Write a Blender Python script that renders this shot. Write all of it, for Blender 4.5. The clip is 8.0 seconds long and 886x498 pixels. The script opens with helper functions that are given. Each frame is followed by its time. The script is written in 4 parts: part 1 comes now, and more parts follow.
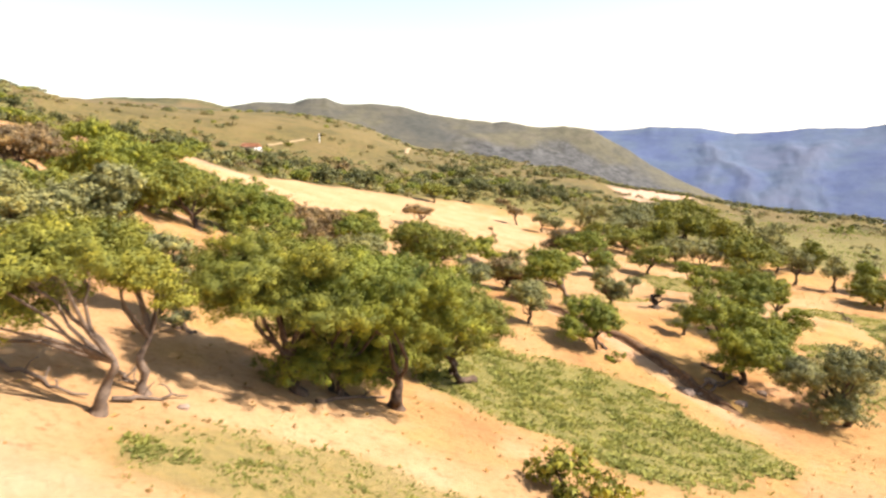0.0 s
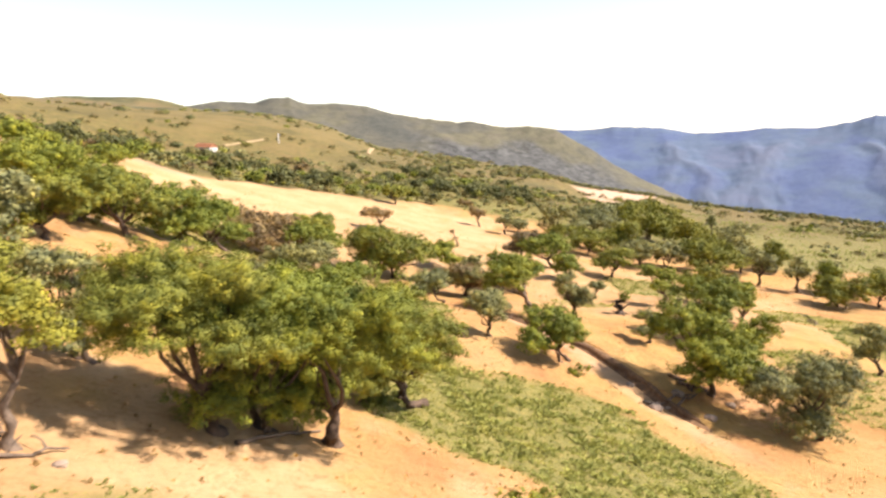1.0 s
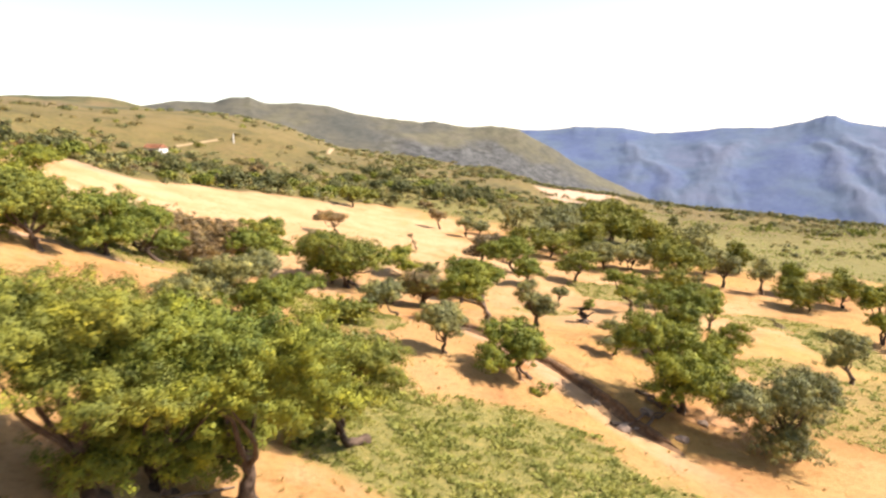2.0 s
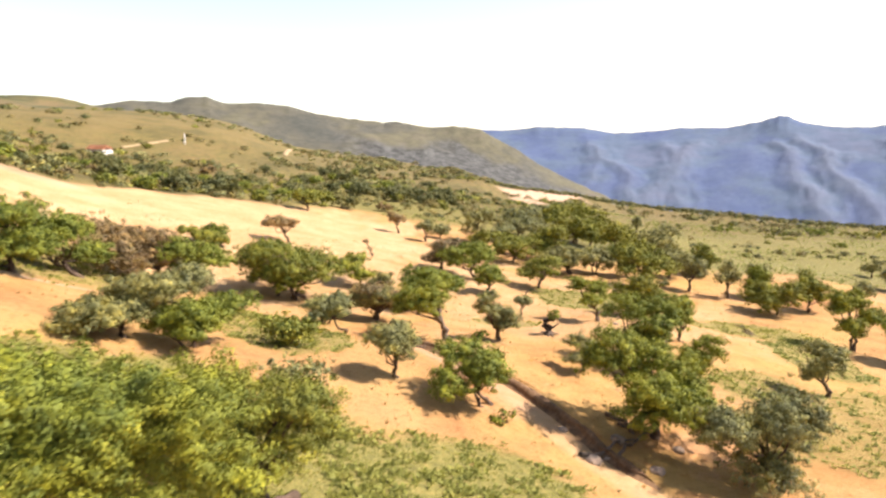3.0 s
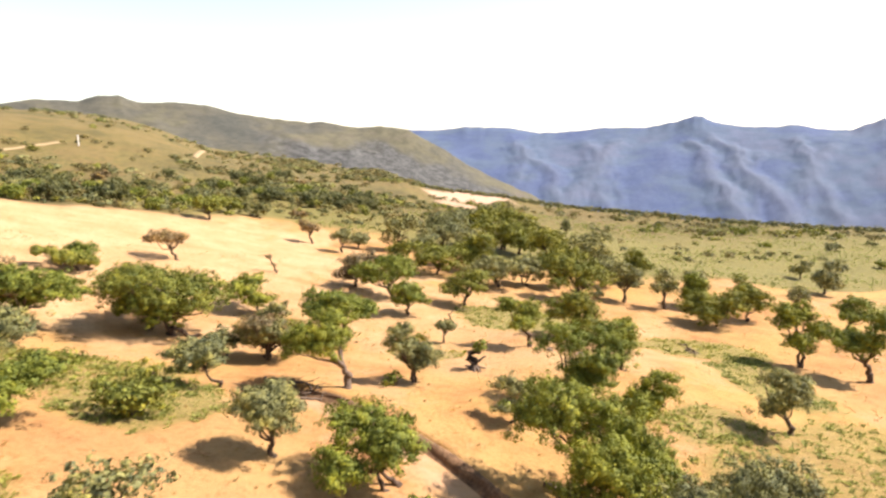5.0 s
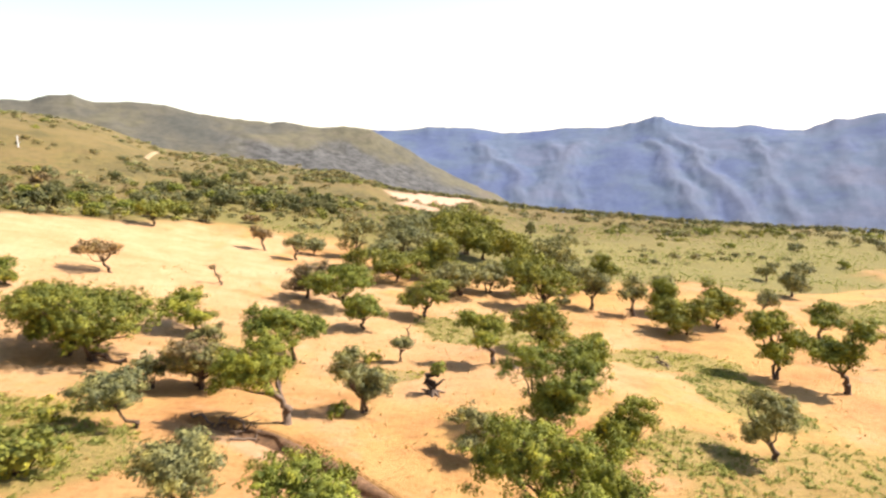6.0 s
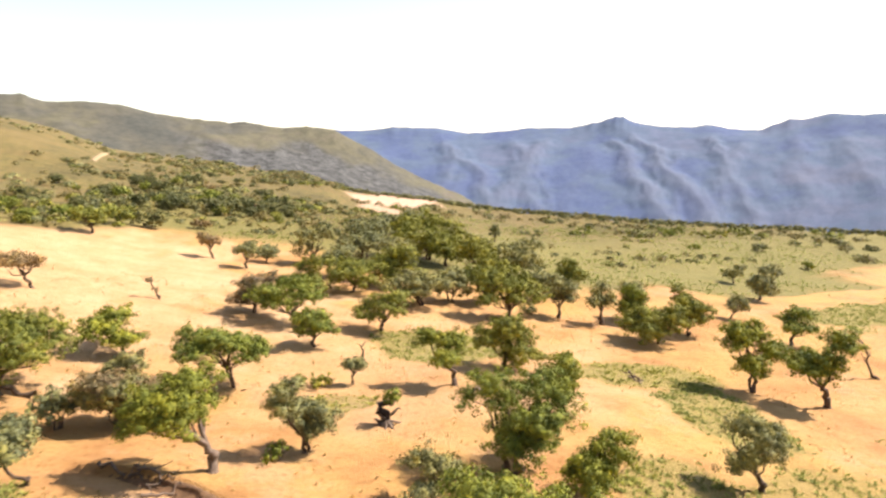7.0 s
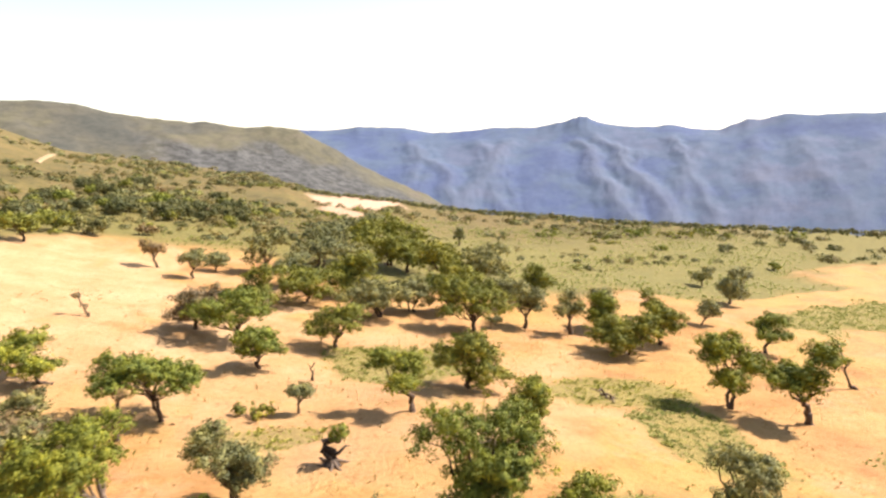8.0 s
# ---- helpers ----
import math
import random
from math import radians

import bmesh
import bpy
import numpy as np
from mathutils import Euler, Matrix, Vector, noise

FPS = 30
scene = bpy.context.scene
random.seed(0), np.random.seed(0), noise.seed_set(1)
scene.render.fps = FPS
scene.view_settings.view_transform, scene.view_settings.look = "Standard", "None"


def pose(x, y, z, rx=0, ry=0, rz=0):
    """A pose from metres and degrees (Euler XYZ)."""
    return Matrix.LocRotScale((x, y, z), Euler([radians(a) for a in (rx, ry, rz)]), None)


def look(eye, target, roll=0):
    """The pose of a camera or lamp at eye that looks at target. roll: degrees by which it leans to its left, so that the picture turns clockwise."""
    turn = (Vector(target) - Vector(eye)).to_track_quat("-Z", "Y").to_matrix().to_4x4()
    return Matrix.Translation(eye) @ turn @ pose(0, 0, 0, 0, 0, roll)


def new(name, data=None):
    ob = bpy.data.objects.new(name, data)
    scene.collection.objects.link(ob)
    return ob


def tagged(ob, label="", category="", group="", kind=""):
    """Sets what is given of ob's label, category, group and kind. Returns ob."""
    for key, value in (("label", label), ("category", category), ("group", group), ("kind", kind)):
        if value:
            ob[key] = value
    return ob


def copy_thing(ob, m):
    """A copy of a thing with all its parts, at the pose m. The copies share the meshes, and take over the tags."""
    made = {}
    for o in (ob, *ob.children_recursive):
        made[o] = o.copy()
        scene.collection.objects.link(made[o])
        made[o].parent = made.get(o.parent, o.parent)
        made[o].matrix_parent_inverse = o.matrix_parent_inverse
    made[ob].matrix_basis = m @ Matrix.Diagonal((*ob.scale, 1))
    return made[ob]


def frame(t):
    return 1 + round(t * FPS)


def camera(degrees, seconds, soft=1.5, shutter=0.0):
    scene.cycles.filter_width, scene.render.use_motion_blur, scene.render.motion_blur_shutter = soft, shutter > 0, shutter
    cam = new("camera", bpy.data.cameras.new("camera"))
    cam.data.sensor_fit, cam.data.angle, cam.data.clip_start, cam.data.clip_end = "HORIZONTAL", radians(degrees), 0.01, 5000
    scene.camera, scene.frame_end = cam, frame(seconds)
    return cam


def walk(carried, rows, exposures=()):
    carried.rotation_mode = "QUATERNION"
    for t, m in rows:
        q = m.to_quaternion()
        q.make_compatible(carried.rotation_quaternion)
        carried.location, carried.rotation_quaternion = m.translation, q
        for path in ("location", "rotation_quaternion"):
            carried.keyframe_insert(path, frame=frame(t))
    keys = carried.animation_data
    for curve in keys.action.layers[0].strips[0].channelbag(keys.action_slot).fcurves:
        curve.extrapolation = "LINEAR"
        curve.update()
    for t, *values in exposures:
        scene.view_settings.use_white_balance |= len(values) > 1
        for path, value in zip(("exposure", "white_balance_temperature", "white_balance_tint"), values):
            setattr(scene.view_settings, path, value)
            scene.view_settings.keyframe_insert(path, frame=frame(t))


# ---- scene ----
cam = camera(67.2, 8.0, 2.5, 0.5)
METRES, EYE, TILT, LEAN, TURN = 40.0, 20.0, -10.8, 0.0, 0.0
ROWS = [
    (0.0, 0.0, 0.0, 0.0, -0.0, 0.0, -0.0),
    (0.5, 0.0132, 0.0433, 0.0073, -1.44, 0.01, 0.28),
    (1.0, 0.0277, 0.0907, 0.0154, -2.87, -0.02, 0.52),
    (1.5, 0.0438, 0.1417, 0.0239, -4.35, -0.05, 0.81),
    (3.0, 0.0981, 0.3179, 0.0536, -8.97, -0.12, 1.68),
    (3.5, 0.1185, 0.3779, 0.0641, -10.47, -0.18, 1.97),
    (4.0, 0.1415, 0.4379, 0.0752, -11.96, -0.22, 2.27),
    (4.5, 0.1658, 0.4989, 0.0854, -13.46, -0.28, 2.54),
    (6.0, 0.2477, 0.6774, 0.1182, -17.93, -0.5, 3.35),
    (6.5, 0.2778, 0.7359, 0.1286, -19.42, -0.6, 3.62),
    (7.0, 0.3092, 0.7948, 0.1385, -20.91, -0.67, 3.86),
    (7.5, 0.3426, 0.8512, 0.1494, -22.38, -0.79, 4.11),
    (8.0, 0.3779, 0.9079, 0.1591, -23.78, -0.9, 4.36),
]
walk(cam, [(t, pose(0, 0, EYE, TILT, LEAN, TURN) @ pose(METRES * x, METRES * y, METRES * z, 90 + pitch, roll, yaw)) for t, x, y, z, yaw, pitch, roll in ROWS])

# ---- daylight ----
SUN_BEARING, SUN_HEIGHT = 90.0, 46.0
world = bpy.data.worlds.new("daylight")
scene.world = world
world.use_nodes = True
sky = world.node_tree.nodes.new("ShaderNodeTexSky")
sky.sky_type, sky.sun_disc = "NISHITA", False
sky.sun_elevation, sky.sun_rotation = radians(SUN_HEIGHT), radians(SUN_BEARING)
sky.altitude, sky.air_density, sky.dust_density, sky.ozone_density = 0, 0.95, 0.05, 0.3
back = world.node_tree.nodes["Background"]
back.inputs["Strength"].default_value = 0.086
haze = world.node_tree.nodes.new("ShaderNodeHueSaturation")
haze.inputs["Saturation"].default_value = 0.6
world.node_tree.links.new(sky.outputs[0], haze.inputs["Color"])
world.node_tree.links.new(haze.outputs[0], back.inputs["Color"])
sun = new("sun", bpy.data.lights.new("sun", "SUN"))
sun.data.energy, sun.data.angle, sun.data.color = 5.0, radians(0.5), (1.0, 0.866, 0.765)
b0, e0 = radians(SUN_BEARING), radians(SUN_HEIGHT)
sun.matrix_world = look((math.sin(b0) * math.cos(e0) * 200, math.cos(b0) * math.cos(e0) * 200, math.sin(e0) * 200), (0, 0, 0))
scene.view_settings.exposure = 1.35


# ---- materials ----
def nodes_of(name, rough=0.9):
    m = bpy.data.materials.new(name)
    m.use_nodes = True
    t = m.node_tree
    bsdf = t.nodes["Principled BSDF"]
    bsdf.inputs["Roughness"].default_value = rough
    bsdf.inputs["Specular IOR Level"].default_value = 0.25
    return m, t, bsdf


def noise_node(t, scale, detail=6.0, rough=0.6, coords=None):
    n = t.nodes.new("ShaderNodeTexNoise")
    n.inputs["Scale"].default_value, n.inputs["Detail"].default_value, n.inputs["Roughness"].default_value = scale, detail, rough
    if coords is not None:
        t.links.new(coords, n.inputs["Vector"])
    return n.outputs["Fac"]


def ramp_node(t, fac, *stops):
    r = t.nodes.new("ShaderNodeValToRGB")
    while len(r.color_ramp.elements) < len(stops):
        r.color_ramp.elements.new(0.5)
    for e, (p, c) in zip(r.color_ramp.elements, stops):
        e.position, e.color = p, (*c, 1)
    t.links.new(fac, r.inputs["Fac"])
    return r.outputs["Color"]


def mix_node(t, fac, a, b, blend="MIX"):
    m = t.nodes.new("ShaderNodeMix")
    m.data_type, m.blend_type = "RGBA", blend
    if isinstance(fac, (int, float)):
        m.inputs[0].default_value = fac
    else:
        t.links.new(fac, m.inputs[0])
    for socket, v in ((m.inputs[6], a), (m.inputs[7], b)):
        if isinstance(v, tuple):
            socket.default_value = (*v, 1)
        else:
            t.links.new(v, socket)
    return m.outputs[2]


def math_node(t, op, a, b=0.0):
    m = t.nodes.new("ShaderNodeMath")
    m.operation = op
    for socket, v in zip(m.inputs, (a, b)):
        if isinstance(v, (int, float)):
            socket.default_value = v
        else:
            t.links.new(v, socket)
    return m.outputs[0]


def bump_node(t, bsdf, fac, strength, distance):
    b = t.nodes.new("ShaderNodeBump")
    b.inputs["Strength"].default_value, b.inputs["Distance"].default_value = strength, distance
    t.links.new(fac, b.inputs["Height"])
    t.links.new(b.outputs["Normal"], bsdf.inputs["Normal"])


def place(t):
    return t.nodes.new("ShaderNodeTexCoord").outputs["Object"]


def tone_down(t, c):
    """Keeps a mixed colour within what dry ground, leaves and rock really reflect."""
    return mix_node(t, 1.0, c, (0.8, 0.8, 0.8), "MULTIPLY")


def layer(t, name):
    a = t.nodes.new("ShaderNodeAttribute")
    a.attribute_name = name
    return a.outputs["Fac"]


def ground_material():
    m, t, bsdf = nodes_of("dry_meadow", 0.95)
    p = place(t)
    dry = ramp_node(t, noise_node(t, 0.13, 9, 0.66, p), (0.30, (0.330, 0.155, 0.053)), (0.42, (0.420, 0.233, 0.082)), (0.52, (0.455, 0.277, 0.099)), (0.62, (0.510, 0.329, 0.138)), (0.72, (0.430, 0.295, 0.078)))
    pale = ramp_node(t, noise_node(t, 0.028, 6, 0.6, p), (0.48, (0.0, 0.0, 0.0)), (0.66, (0.5, 0.5, 0.5)))
    dry = mix_node(t, pale, dry, (0.55, 0.355, 0.17))
    straw = ramp_node(t, noise_node(t, 0.065, 7, 0.65, p), (0.50, (0.0, 0.0, 0.0)), (0.62, (0.5, 0.5, 0.5)))
    dry = mix_node(t, straw, dry, (0.46, 0.305, 0.078))
    rosy = ramp_node(t, noise_node(t, 0.11, 7, 0.68, p), (0.38, (0.6, 0.6, 0.6)), (0.46, (0.0, 0.0, 0.0)))
    dry = mix_node(t, rosy, dry, (0.53, 0.325, 0.165))
    dry = mix_node(t, layer(t, "cream"), dry, ramp_node(t, noise_node(t, 0.16, 8, 0.66, p), (0.36, (0.475, 0.295, 0.130)), (0.55, (0.545, 0.373, 0.188)), (0.7, (0.575, 0.412, 0.230))))
    fine = ramp_node(t, noise_node(t, 2.6, 8, 0.75, p), (0.3, (0.66, 0.57, 0.46)), (0.5, (1.02, 0.968, 1.01)), (0.7, (1.12, 1.045, 1.01)))
    dry = mix_node(t, 0.8, dry, fine, "MULTIPLY")
    specks = ramp_node(t, noise_node(t, 0.9, 10, 0.8, p), (0.55, (1, 1, 1)), (0.66, (0.60, 0.42, 0.30)))
    dry = mix_node(t, 0.75, dry, specks, "MULTIPLY")
    green = ramp_node(t, noise_node(t, 1.8, 10, 0.82, p), (0.36, (0.115, 0.118, 0.034)), (0.50, (0.220, 0.205, 0.058)), (0.66, (0.36, 0.285, 0.090)))
    scrub = ramp_node(t, noise_node(t, 0.032, 8, 0.70, p), (0.34, (0.112, 0.092, 0.034)), (0.43, (0.178, 0.138, 0.050)), (0.50, (0.215, 0.168, 0.058)), (0.56, (0.210, 0.146, 0.058)), (0.62, (0.195, 0.160, 0.062)), (0.72, (0.250, 0.188, 0.076)))
    mottle = ramp_node(t, noise_node(t, 0.5, 10, 0.8, p), (0.40, (0.42, 0.48, 0.42)), (0.50, (0.88, 0.90, 0.86)), (0.68, (1.08, 1.02, 0.90)))
    scrub = mix_node(t, 1.0, scrub, mottle, "MULTIPLY")
    bare = ramp_node(t, noise_node(t, 0.8, 8, 0.7, p), (0.3, (0.48, 0.28, 0.17)), (0.55, (0.62, 0.42, 0.29)), (0.75, (0.68, 0.50, 0.37)))
    rust = ramp_node(t, noise_node(t, 0.06, 9, 0.72, p), (0.38, (0.095, 0.084, 0.030)), (0.48, (0.155, 0.122, 0.043)), (0.56, (0.205, 0.150, 0.055)), (0.68, (0.225, 0.170, 0.070)))
    scrub = mix_node(t, layer(t, "rust"), scrub, rust)
    colour = mix_node(t, layer(t, "scrub"), dry, scrub)
    colour = mix_node(t, layer(t, "green"), colour, green)
    colour = mix_node(t, layer(t, "bare"), colour, bare)
    t.links.new(tone_down(t, colour), bsdf.inputs["Base Color"])
    bump_node(t, bsdf, noise_node(t, 3.0, 10, 0.75, p), 0.7, 0.25)
    return m


def leaf_material(name, dark, mid, light, amber=None, clumps=0.9, through_light=0.1):
    """Leaves that vary a little one by one, more from tuft to tuft and from bough to bough."""
    m, t, bsdf = nodes_of(name, 0.7)
    g = t.nodes.new("ShaderNodeNewGeometry").outputs["Random Per Island"]
    ob = t.nodes.new("ShaderNodeObjectInfo").outputs["Random"]
    p = place(t)
    c = ramp_node(t, g, (0.0, tuple(0.45 * a + 0.55 * b for a, b in zip(dark, mid))), (0.5, mid), (0.85, tuple(0.45 * a + 0.55 * b for a, b in zip(light, mid))), (1.0, light))
    if amber:
        c = mix_node(t, ramp_node(t, noise_node(t, 0.5, 2, 0.5, p), (0.5, (0, 0, 0)), (0.66, (0.5, 0.5, 0.5))), c, amber)
    c = mix_node(t, clumps, c, ramp_node(t, noise_node(t, 0.75, 3, 0.6, p), (0.34, (0.50, 0.57, 0.62)), (0.5, (0.9, 0.92, 0.92)), (0.64, (1.36, 1.26, 0.86))), "MULTIPLY")
    c = mix_node(t, clumps, c, ramp_node(t, noise_node(t, 2.3, 2, 0.5, p), (0.36, (0.62, 0.68, 0.80)), (0.64, (1.36, 1.28, 1.02))), "MULTIPLY")
    c = mix_node(t, 1.0, c, ramp_node(t, ob, (0.0, (0.86, 0.9, 0.95)), (1.0, (1.12, 1.06, 0.92))), "MULTIPLY")
    t.links.new(c, bsdf.inputs["Base Color"])
    tr = t.nodes.new("ShaderNodeBsdfTranslucent")
    t.links.new(c, tr.inputs["Color"])
    mx = t.nodes.new("ShaderNodeMixShader")
    mx.inputs[0].default_value = through_light
    t.links.new(bsdf.outputs[0], mx.inputs[1])
    t.links.new(tr.outputs[0], mx.inputs[2])
    t.links.new(mx.outputs[0], t.nodes["Material Output"].inputs["Surface"])
    return m


def bark_material(name, a, b):
    m, t, bsdf = nodes_of(name, 0.9)
    p = place(t)
    c = ramp_node(t, noise_node(t, 1.6, 6, 0.7, p), (0.3, a), (0.7, b))
    moss = ramp_node(t, noise_node(t, 5.0, 4, 0.6, p), (0.4, (0.75, 0.75, 0.72)), (0.65, (1.1, 1.1, 1.05)))
    t.links.new(tone_down(t, mix_node(t, 1.0, c, moss, "MULTIPLY")), bsdf.inputs["Base Color"])
    bump_node(t, bsdf, noise_node(t, 9.0, 6, 0.7, p), 0.8, 0.06)
    return m


def slope_material(name, scale, *stops, bump=6.0, spots=0.05, depth=0.6, crag=None, spur=None):
    """Mottled cover on a mountainside, with crags and spurs of other colours where they are given."""
    m, t, bsdf = nodes_of(name, 1.0)
    p = place(t)
    c = ramp_node(t, noise_node(t, scale, 11, 0.62, p), *stops)
    d = ramp_node(t, noise_node(t, spots, 8, 0.75, p), (0.42, (0.6, 0.64, 0.66)), (0.55, (1.0, 1.0, 1.0)), (0.7, (1.12, 1.1, 1.0)))
    c = mix_node(t, depth, c, d, "MULTIPLY")
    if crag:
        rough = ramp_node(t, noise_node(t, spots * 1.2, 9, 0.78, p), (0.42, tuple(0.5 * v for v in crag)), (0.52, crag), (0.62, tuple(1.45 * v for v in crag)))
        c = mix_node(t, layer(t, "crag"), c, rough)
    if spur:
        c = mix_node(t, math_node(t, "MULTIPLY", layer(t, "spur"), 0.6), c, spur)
    t.links.new(tone_down(t, c), bsdf.inputs["Base Color"])
    bump_node(t, bsdf, noise_node(t, scale * 5, 10, 0.72, p), 0.6, bump)
    return m


def plain_material(name, colour, rough=0.8, metal=0.0):
    m, t, bsdf = nodes_of(name, rough)
    bsdf.inputs["Metallic"].default_value = metal
    p = place(t)
    v = ramp_node(t, noise_node(t, 2.2, 6, 0.7, p), (0.3, tuple(0.75 * c for c in colour)), (0.7, colour))
    t.links.new(v, bsdf.inputs["Base Color"])
    return m


GROUND = ground_material()
LEAF = {
    "green": leaf_material("laurel_leaf", (0.114, 0.132, 0.022), (0.174, 0.199, 0.029), (0.248, 0.271, 0.039), (0.296, 0.299, 0.044)),
    "olive": leaf_material("olive_leaf", (0.118, 0.130, 0.024), (0.182, 0.190, 0.031), (0.256, 0.259, 0.040), (0.306, 0.289, 0.045)),
    # Grey-green trees; far trees wear it too, its grey standing in for haze.
    "grey": leaf_material("grey_leaf", (0.136, 0.143, 0.066), (0.206, 0.206, 0.089), (0.282, 0.274, 0.112), (0.325, 0.305, 0.129)),
    "brown": leaf_material("withered_leaf", (0.157, 0.107, 0.064), (0.226, 0.159, 0.086), (0.299, 0.210, 0.104), (0.255, 0.205, 0.078)),
    "fern": leaf_material("fern_frond", (0.225, 0.240, 0.062), (0.290, 0.300, 0.080), (0.350, 0.355, 0.100), (0.400, 0.375, 0.115), 0.3, 0.4),
    "dark": leaf_material("heath_leaf", (0.080, 0.088, 0.036), (0.118, 0.124, 0.048), (0.160, 0.160, 0.060), (0.190, 0.165, 0.065)),
    "moor": leaf_material("moor_shrub_leaf", (0.137, 0.120, 0.046), (0.173, 0.149, 0.056), (0.210, 0.176, 0.066), (0.221, 0.162, 0.070)),
    "straw": leaf_material("dry_grass_blade", (0.36, 0.23, 0.085), (0.47, 0.31, 0.12), (0.54, 0.38, 0.17), (0.48, 0.28, 0.11), 0.5, 0.45),
}
BARK = bark_material("bark", (0.06, 0.040, 0.030), (0.19, 0.13, 0.095))
DEADWOOD = bark_material("bleached_wood", (0.11, 0.078, 0.062), (0.30, 0.225, 0.175))
CHARRED = bark_material("charred_wood", (0.022, 0.018, 0.016), (0.085, 0.062, 0.05))
# Heath and crag colours, greyed to stand in for haze over the distance.
RIDGE = slope_material("hazed_heath_slope", 0.006, (0.36, (0.088, 0.090, 0.076)), (0.47, (0.120, 0.114, 0.088)), (0.56, (0.145, 0.135, 0.088)), (0.68, (0.160, 0.134, 0.108)), bump=3.0, spots=0.05, depth=0.6, crag=(0.098, 0.100, 0.097))
HILL = slope_material("brown_heath", 0.012, (0.36, (0.075, 0.080, 0.035)), (0.46, (0.150, 0.128, 0.055)), (0.54, (0.205, 0.150, 0.070)), (0.68, (0.225, 0.170, 0.080)), bump=2.0, spots=0.05, depth=0.7)
# Blue of distance haze is in these base colours, paler along the spurs.
MOUNTAIN = slope_material("haze_tinted_mountain", 0.0028, (0.34, (0.080, 0.112, 0.226)), (0.44, (0.098, 0.134, 0.242)), (0.52, (0.110, 0.152, 0.232)), (0.60, (0.128, 0.158, 0.246)), (0.70, (0.150, 0.168, 0.236)), bump=5.0, spots=0.010, depth=0.35, spur=(0.150, 0.172, 0.236))
SOIL = bark_material("bank_earth", (0.12, 0.070, 0.041), (0.32, 0.185, 0.10))
PALE_EARTH = bark_material("pale_earth", (0.36, 0.26, 0.14), (0.50, 0.38, 0.23))
ROCK = plain_material("bank_stone", (0.31, 0.235, 0.18), 0.9)
WHITEWASH = plain_material("whitewash", (0.82, 0.80, 0.76), 0.8)
ROOFTILE = plain_material("clay_tile", (0.52, 0.25, 0.14), 0.8)
DARKGLASS = plain_material("window_pane", (0.05, 0.06, 0.08), 0.1)


# ---- ground ----
def soft(a, b, v):
    u = np.clip((v - a) / (b - a), 0, 1)
    return u * u * (3 - 2 * u)


def lattice(x, y, seed=0):
    """Smooth value noise in -1..1 on a unit lattice."""
    xi, yi = np.floor(x), np.floor(y)
    fx, fy = x - xi, y - yi
    fx, fy = fx * fx * (3 - 2 * fx), fy * fy * (3 - 2 * fy)

    def corner(i, j):
        v = np.sin((xi + i) * 127.1 + (yi + j) * 311.7 + seed * 74.7) * 43758.5453
        return (v - np.floor(v)) * 2 - 1
    return (corner(0, 0) * (1 - fx) + corner(1, 0) * fx) * (1 - fy) + (corner(0, 1) * (1 - fx) + corner(1, 1) * fx) * fy


def fractal(x, y, octaves=4, seed=0):
    total, amp = 0, 1.0
    for k in range(octaves):
        total = total + amp * lattice(x * 2 ** k + 17.3 * k, y * 2 ** k - 9.1 * k, seed + k)
        amp *= 0.5
    return total


# plateau: gentle slope down to the east, with low mounds (x, y, height, radius)
MOUNDS = [(-20, 55, 0.86, 18), (-8, 24, -0.13, 15), (6, 38, -0.36, 14), (22, 48, -0.91, 14), (10, 60, 1.49, 14), (30, 68, 1.18, 14), (45, 66, 0.31, 16), (-8, 84, -1.85, 18), (24, 84, -0.50, 18), (66, 88, -0.11, 18), (66, 112, -0.45, 22), (20, 108, 0.16, 22), (-6, 108, 0.52, 18), (18, 150, -1.98, 30), (110, 118, -0.54, 40), (-10, 158, 1.43, 30), (-18, 78, -0.08, 14), (38, 78, 0.94, 12), (-62, 205, -8.0, 48), (-46, 252, -3.5, 30)]
MIDDLE = (5.0, 20.0)
# the plateau's rim round MIDDLE: bearing, distance, angle of sight to its edge
RIM_B = (-180, -100, -60, -36, -33.5, -31, -24, -19.2, -15.4, -12, -9.5, -7.3, -5, -3.8, -1, 2.9, 7.5, 10.7, 12.6, 14, 16.3, 20.7, 24, 27, 33, 39, 45, 58, 90, 180)
RIM_R = (430, 430, 430, 430, 430, 430, 430, 430, 430, 430, 430, 430, 430, 430, 430, 400, 340, 310, 290, 285, 280, 275, 272, 270, 264, 261, 260, 270, 300, 430)
RIM_A = (0, 1, 2.4, 2.3, 1.9, 1.0, 0.8, 0.79, 0.74, 0.44, 0.03, -0.52, -1.47, -1.92, -2.47, -2.97, -3.8, -4.3, -4.75, -5.4, -5.8, -6.2, -6.75, -7.1, -7.4, -7.6, -7.65, -7.4, -5, 0)
# the eroded bank that crosses the meadow: y, and its x there
BANK_Y = (35, 40, 46, 50.5, 55.3, 58.5, 61, 65.4, 68, 70.6)
BANK_X = (24.5, 24, 22.3, 20.5, 18.8, 17, 15, 11.7, 8.9, 4.2)


def plateau(x, y):
    steep = np.where(x > -45, np.exp(-np.maximum(x, -45) / 40), np.exp(45 / 40) * (1 - (np.minimum(x, -45) + 45) / 110))
    yc = np.clip(y, -20, 220)
    z = -7.927 - 0.076 * x + 1.971 * steep + 11.507 * steep * np.exp(-yc / 80) + (5.08 + 0.0709 * x) * np.exp(-yc / 50) + 0.0384 * yc
    for mx, my, mz, mr in MOUNDS:
        z = z + mz * np.exp(-((x - mx) ** 2 + (y - my) ** 2) / mr ** 2)
    return z


